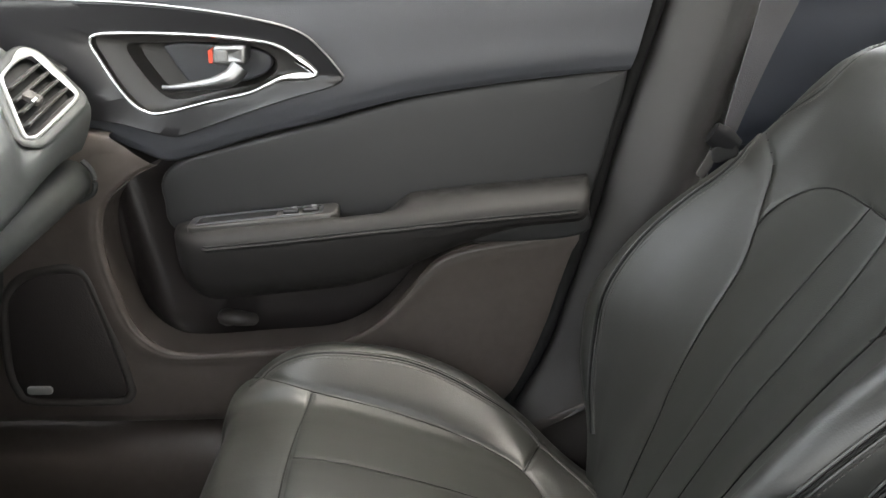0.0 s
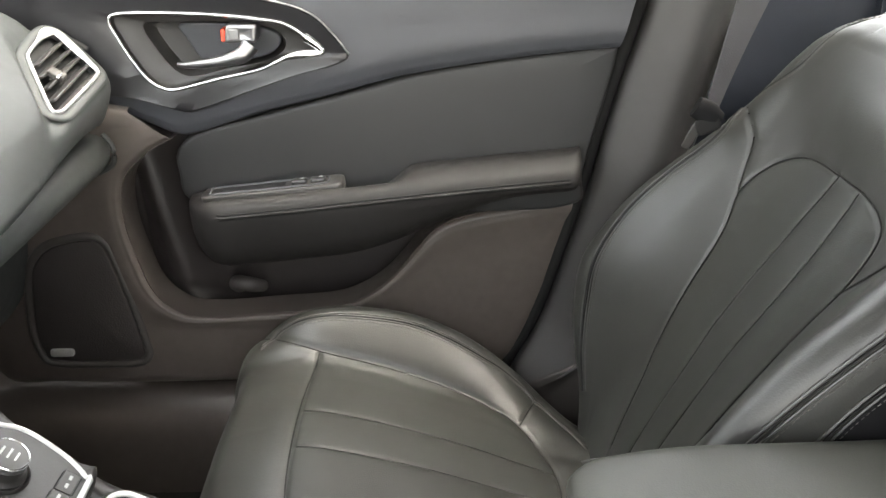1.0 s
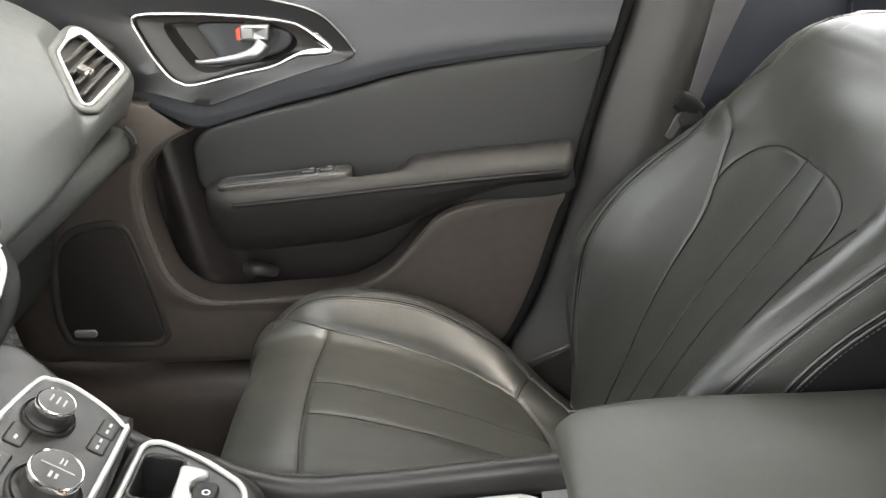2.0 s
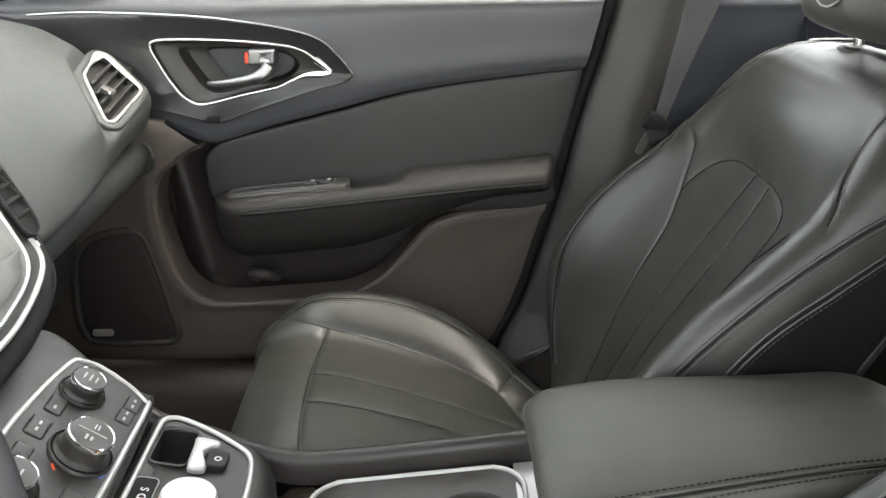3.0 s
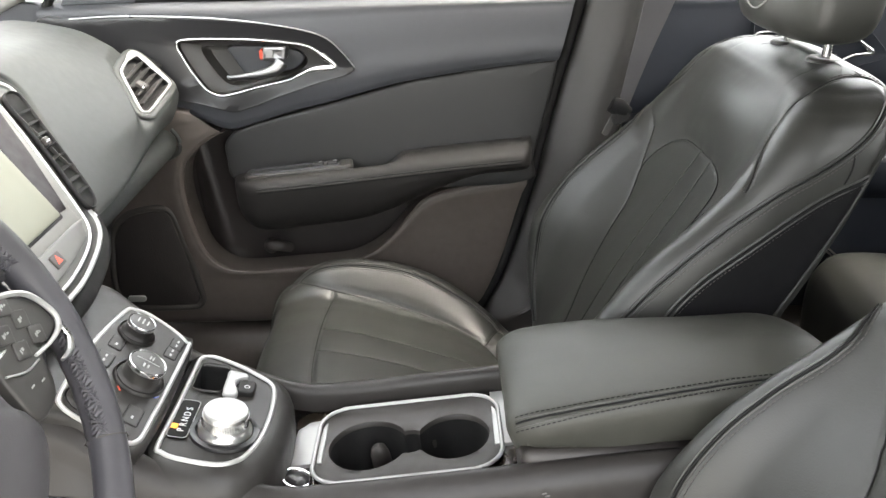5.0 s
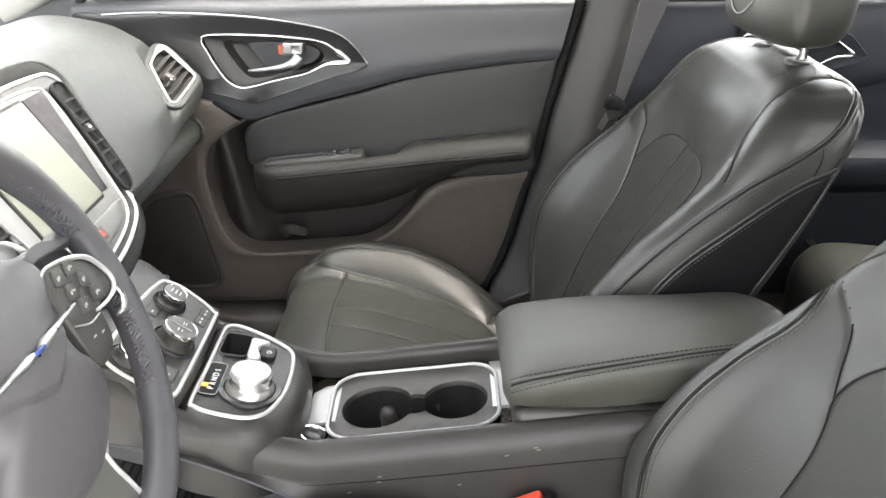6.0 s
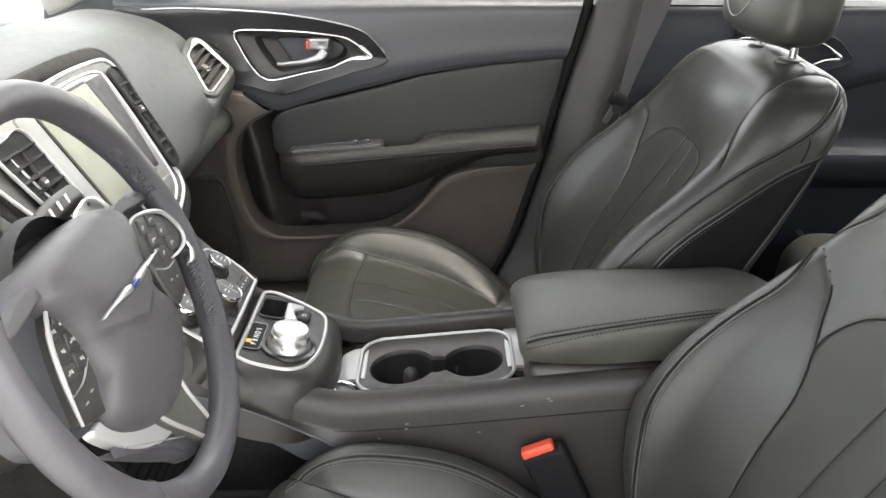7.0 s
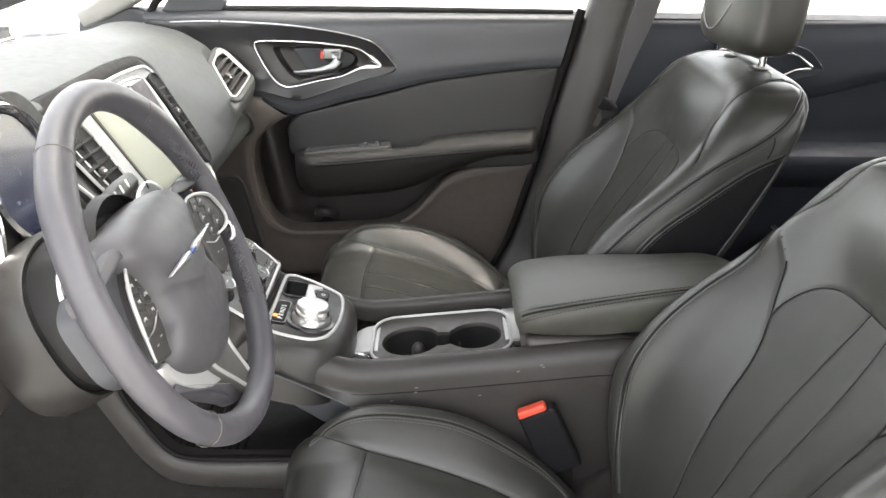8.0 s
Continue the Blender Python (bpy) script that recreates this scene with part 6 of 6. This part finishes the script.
# shift panel: u = y, v = towards the rear
SH = frame_of((-0.285, 0, 0.4545), (0, -1, 0), (0.983, 0, -0.18))
half = [(-0.092, 0.000), (-0.099, 0.006), (-0.0995, 0.018), (-0.086, 0.050), (-0.067, 0.080), (-0.057, 0.091), (-0.040, 0.097), (0.0, 0.100), (0.042, 0.098), (0.076, 0.090), (0.094, 0.080), (0.104, 0.060), (0.102, 0.022), (0.095, 0.004), (0.084, -0.002), (0.0, -0.001), (-0.078, -0.001)]
sho = cr(half, 200, True)
P = []
for d, w in ((-0.030, -0.090), (-0.026, -0.050), (-0.022, -0.025), (-0.016, -0.010), (-0.008, -0.002), (0.0, 0.0)):
    P.append(np.column_stack([inset(sho, d) + np.array([0, 0.004 * (d < -0.01)]), np.full(200, w)]))
shift = part("shift_panel", moved(sheet(np.array(P), False, True), SH), KEY_BLACK, con, "dark rounded shift panel")
bc_ = (-0.054, 0.022)
hole = by_angle(rounded(0.056, 0.036, 0.008, 6, *bc_), bc_, 240)
edge_ = by_angle(inset(sho, 0.001), bc_, 240)
part("shift_face", moved(sheet(np.array([np.column_stack([edge_ + (hole - edge_) * k, np.full(240, w)]) for k, w in ((0, -0.003), (0.02, -0.001), (0.5, -0.001), (0.97, -0.001), (1.0, -0.003))]), False, True), SH), KEY_BLACK, shift, "dark grey shift face")
part("shift_trim", ring(sho, 0.0056, 0.003, SH), BRIGHT, shift, "bright chrome outline")
dm = SH @ pose(0.047, 0.058, 0)
dial = part("gear_dial", moved(spun([(0.029, 0.002), (0.029, 0.006), (0.0260, 0.010), (0.0245, 0.012), (0.0240, 0.024), (0.0233, 0.027)], 60), dm), SATIN, shift, "silver rotary gear selector")
part("dial_cap", moved(spun([(0.0234, 0.027), (0.0222, 0.0292), (0.016, 0.0302), (0.0003, 0.0306)], 60), dm), BRIGHT, dial, "satin silver dial cap")
part("dial_base", moved(spun([(0.037, 0.0), (0.036, 0.003), (0.031, 0.004)], 60), dm), GLOSS, dial)
kn = [tube([(0.0245 * math.cos(t), 0.0245 * math.sin(t), 0.013), (0.0241 * math.cos(t), 0.0241 * math.sin(t), 0.023)], 0.0005, 4) for t in np.linspace(0, 2 * np.pi, 90, endpoint=False)]
part("dial_knurling", moved(joined(*kn), dm), CHROME, dial)
gw = part("gear_window", plate(rounded(0.070, 0.021, 0.005, 5), 0.003, 0.001, 0, SH @ pose(0.034, 0.012, 0.002)), RUBBER, shift, "gloss black gear display")
part("window_rim", ring(rounded(0.070, 0.021, 0.005, 5), 0.0010, 0.0005, SH @ pose(0.034, 0.012, 0.002)), SOFT_INK, gw)
part("gear_lamp", round_box(0.008, 0.007, 0.001, 0.001, SH @ pose(0.050, 0.006, 0.0018)), AMBER, gw, "lit amber gear lamp")
for k, ch in enumerate("PRNDS"):
    cu = bpy.data.curves.new("gear_letter", "FONT")
    cu.body, cu.size, cu.extrude, cu.align_x, cu.align_y = ch, 0.0105, 0.0002, "CENTER", "CENTER"
    lt = new("gear_letter", cu)
    lt.parent = gw
    lt.matrix_world = SH @ pose(0.056 - 0.0100 * k, 0.014, 0.0024, 0, 0, 180)
    cu.materials.append(WHITE_INK)
walls = [np.column_stack([np.array(bc_) + (hole - np.array(bc_)) * k, np.full(240, w)]) for k, w in ((1.0, -0.0025), (0.99, -0.010), (0.94, -0.030), (0.85, -0.034), (0.4, -0.035), (0.02, -0.035))]
binn = part("coin_bin", moved(sheet(np.array(walls), False, True), SH), DARK, shift, "open black coin bin")
part("bin_rim", ring(rounded(0.060, 0.036, 0.009, 6), 0.003, 0.0015, SH @ pose(-0.054, 0.022, 0.001)), KEY_BLACK, binn)
eb = part("parking_brake", plate(cr([(-0.068, 0.040), (-0.055, 0.039), (-0.030, 0.040), (-0.018, 0.043), (-0.019, 0.056), (-0.030, 0.057), (-0.040, 0.052), (-0.052, 0.054), (-0.058, 0.062), (-0.066, 0.060)], 80, True), 0.006, 0.003, 0.001, SH @ pose(0, 0, 0.006)), BRIGHT, shift, "silver parking brake switch")
part("brake_button", plate(rounded(0.026, 0.020, 0.006, 5), 0.006, 0.002, 0, SH @ pose(-0.038, 0.065, 0.006)), DARK, eb, "black brake button")
part("brake_mark", moved(spun([(0.0035, 0.0002), (0.0030, 0.0006), (0.0022, 0.0002)], 20), SH @ pose(-0.036, 0.066, 0.0062)), WHITE_INK, eb)

# cup holders
CU = frame_of((-0.035, 0.0, 0.3965), (1, 0, 0.105), (0, 1, 0))
for px in ([(-0.138, -0.020), (-0.134, 0.050), (-0.120, 0.064), (-0.098, 0.066), (-0.098, -0.020)], [(0.098, -0.020), (0.098, 0.088), (0.126, 0.088), (0.122, -0.020)]):
    part("silver_plate", plate(np.array(px), 0.006, 0.001, 0.0, CU @ pose(0, 0, -0.004)), BRIGHT, con, "satin silver end plate of the cup holders")
t = np.linspace(0, 2 * np.pi, 180, endpoint=False)
co = rounded(0.212, 0.146, 0.036, 12, 0, 0.006)
cr_o = cr(co, 180, True)
lob = []
for ang in t:
    best = 0.02
    for cx, r in ((-0.047, 0.0455), (0.051, 0.0415), (0.0, 0.021)):
        dx, dy = math.cos(ang), math.sin(ang)
        bq = -2 * dx * cx
        cq = cx * cx - r * r
        disc = bq * bq - 4 * cq
        if disc > 0:
            best = max(best, (-bq + math.sqrt(disc)) / 2)
    lob.append((best * math.cos(ang), best * math.sin(ang) + 0.010))
lob = np.array(lob)
oo = by_angle(cr_o, (0, 0.010), 180)
lo_ = by_angle(lob, (0, 0.010), 180)
do = by_angle(cr(rounded(0.34, 0.190, 0.02, 6, 0.03, 0), 200, True), (0, 0.010), 180)
part("cup_deck", moved(sheet(np.array([np.column_stack([do + (oo - do) * s_, np.full(180, w)]) for s_, w in ((0, -0.016), (0.02, -0.011), (0.5, -0.010), (1.0, -0.008))]), False, True), CU), WOODY, con, "dark glossy trim round the cup holders")
rows = [np.column_stack([oo + (lo_ - oo) * s_, np.full(180, w)]) for s_, w in ((0, 0.0005), (0.12, -0.004), (0.4, -0.0065), (0.7, -0.007), (0.93, -0.0075), (0.98, -0.009), (1.0, -0.014))]
part("cup_holder_rim", moved(sheet(np.array(rows), False, True), CU), CUP_RIM, con, "dark grey satin inner rim of the cup holders")
rows = rows[-1:]
cc_ = np.array([0, 0.010])
for s_, w in ((0.985, -0.03), (0.95, -0.075), (0.88, -0.085), (0.5, -0.087), (0.02, -0.087)):
    rows.append(np.column_stack([cc_ + (lo_ - cc_) * s_, np.full(180, w)]))
cup = part("cup_holder", moved(sheet(np.array(rows), False, True), CU), DARK, con, "black double cup holder")
part("cup_trim", ring(cr_o, 0.0050, 0.003, CU), BRIGHT, cup, "bright chrome outline")
for cx, cy in ((-0.040, 0.034), (0.020, 0.048)):
    part("cup_spring", moved(spun([(0.012, -0.03), (0.0115, -0.012), (0.0095, -0.003), (0.006, 0.002), (0.0003, 0.004)], 20), CU @ pose(cx, cy, -0.030, 18, 0, 0)), PLASTIC, cup, "rounded grip in the cup holder")
part("power_lid", moved(spun([(0.015, 0), (0.015, 0.006), (0.012, 0.008), (0.0003, 0.008)], 30), CU @ pose(-0.125, -0.045, -0.010, 0, 20, 0)), GLOSS, con, "small black socket cap")
part("socket_ring", moved(tube([(0.016 * math.cos(q), 0.016 * math.sin(q), 0.007) for q in np.linspace(0, 2 * np.pi, 30, endpoint=False)], 0.002, 6, True), CU @ pose(-0.125, -0.045, -0.010, 0, 20, 0)), CHROME, con)

# padded lid
ze = curve1([0.05, 0.09, 0.15, 0.24, 0.32, 0.45], [0.478, 0.484, 0.494, 0.505, 0.513, 0.518])
rows = []
for x in np.concatenate([np.linspace(0.070, 0.11, 22), np.linspace(0.115, 0.38, 50), np.linspace(0.384, 0.435, 24)]):
    kf = math.sqrt(max(0.0, 1 - max(0.0, (0.105 - x) / 0.035) ** 2)) if x < 0.105 else 1.0
    kr = math.sqrt(max(0.0, 1 - max(0.0, (x - 0.36) / 0.075) ** 2)) if x > 0.36 else 1.0
    w = 0.100 * (0.86 + 0.14 * kf) * (0.55 + 0.45 * kr)
    z = float(ze(x)) - 0.016 * (1 - kf) - 0.035 * (1 - kr)
    zb = 0.448 + 0.02 * (x - 0.08) + 0.010 * (1 - kf)
    pts = [(0, 0.008), (w * 0.5, 0.007), (w * 0.84, 0.004), (w * 0.95, 0.0), (w, -0.008), (w + 0.001, -0.024), (w - 0.003, zb - z + 0.004), (w - 0.012, zb - z), (0, zb - z)]
    hh = cr(pts, 36)
    far_ = 0.016 * float(smooth01(0.12, 0.34, x))
    chin = 0.45 * (1 - float(smooth01(0.07, 0.13, x)))
    ringp = [(x - chin * min(0, d), y, z + d - far_ * y / 0.1) for y, d in hh] + [(x - chin * min(0, d), -y, z + d + 0.3 * far_ * y / 0.1) for y, d in hh[-2:0:-1]]
    rows.append(ringp)
lid = part("armrest", capped(np.array(rows)), LID, con, "dark grey leather padded armrest", 60)
xs = np.linspace(0.085, 0.40, 60)
for dz in (0.0, 0.007):
    yy = 0.1005 - 0.10 * 0.45 * (1 - np.sqrt(np.clip(1 - np.clip((xs - 0.36) / 0.075, 0, 1) ** 2, 0, 1)))
    part("lid_seam", tube(np.stack([xs, yy, ze(xs) - 0.006 - dz - 0.016 * smooth01(0.12, 0.34, xs) - 0.03 * (1 - np.sqrt(np.clip(1 - np.clip((xs - 0.36) / 0.075, 0, 1) ** 2, 0, 1)))], 1), 0.0012, 6), SEAM if dz else LID, lid)
xs = np.linspace(0.079, 0.36, 90)


def lid_line(off, up):
    """A line along the driver's edge of the padded lid, off metres inwards."""
    nose = np.sqrt(np.clip(1 - np.clip((0.105 - xs) / 0.035, 0, 1) ** 2, 0, 1))      # rounding of the front corner
    y = 0.0955 - 0.028 * (xs - 0.089) - off
    d = np.interp(y, [0.050, 0.084, 0.0915, 0.095, 0.0985, 0.100], [0.007, 0.004, 0.0016, 0.0, -0.0042, -0.008])
    return np.stack([xs, -y * (0.86 + 0.14 * nose), ze(xs) - 0.016 * (1 - nose) + d + 0.3 * 0.016 * smooth01(0.12, 0.34, xs) * y / 0.1 + up], 1)


part("lid_seam", tube(lid_line(0.0, 0.0006), 0.0012, 6), SEAM, lid, "dark sewn seam")
for off in (-0.0026, 0.0028):
    part("lid_fold", tube(lid_line(off, 0.0002), 0.0013, 6), LID, lid)
for off in (-0.0046, 0.0066):
    part("stitching", stitches(lid_line(off, 0.0006)), SEAM, lid, "dark thread")
part("latch", plate(rounded(0.05, 0.020, 0.005, 5), 0.006, 0.002, 0, frame_of((0.0755, 0, 0.452), (0, -1, 0), (0.1, 0, 1))), PLASTIC_UP, lid, "grey lid latch")
bx = thing("armrest_box", "black storage box under the armrest lid", "storage box")
part("box_body", round_box(0.35, 0.196, 0.28, 0.012, pose(0.26, 0, 0.165)), PLASTIC, bx)
part("box_rear", round_box(0.06, 0.19, 0.24, 0.012, pose(0.46, 0, 0.165)), DARK, bx, "black rear face of the console box")

# belt buckle beside the driver's cushion
buck = thing("belt_buckle", "black seat belt buckle with red release button", "belt buckle")
BM = frame_of((0.094, -0.146, 0.360), (0.90, -0.06, 0.42), (0.06, 0.98, 0.0))
part("buckle_body", moved(round_box(0.056, 0.026, 0.10, 0.006), BM @ pose(0.004, 0, -0.105)), VINYL, buck, "black buckle body")
part("release_button", moved(round_box(0.042, 0.017, 0.010, 0.004), BM @ pose(-0.002, 0, -0.006)), RED, buck, "red release button")
part("buckle_stem", tube([tuple(BM @ Vector((0.006, 0, -0.10))), (0.15, -0.135, 0.20), (0.17, -0.14, 0.12)], 0.014, 10, n=10, flat=0.5), DARK, buck)
buck2 = copy_thing(buck, Matrix.Diagonal((1, -1, 1, 1)) @ pose(-0.02, 0, 0))

# scuffs on the console flank, loose specks
crumb = thing("console_scuffs", "pale scuff marks on the console side", "scuff")
for x, z in ((0.105, 0.420), (0.108, 0.417), (0.073, 0.410), (-0.070, 0.383), (-0.071, 0.376), (-0.105, 0.362), (0.02, 0.372)):
    part("scuff", plate(rounded(0.005, 0.0018, 0.0008, 3), 0.0004, 0.0001, 0, frame_of((x, -0.1302 - 0.045 * max(0.0, 0.42 - z), z), (1, 0, 0.2), (0, 0, 1))), SCUFF, crumb)

# floor mats
for nm, y in (("floor_mat", -0.42), ("floor_mat", 0.42)):
    mt = tagged(part(nm, plate(rounded(0.55, 0.42, 0.05, 8, -0.52, y), 0.012, 0.004, 0, pose(0, 0, 0.036)), CARPET), "black carpet mat in the footwell", "floor mat", "floor mats")
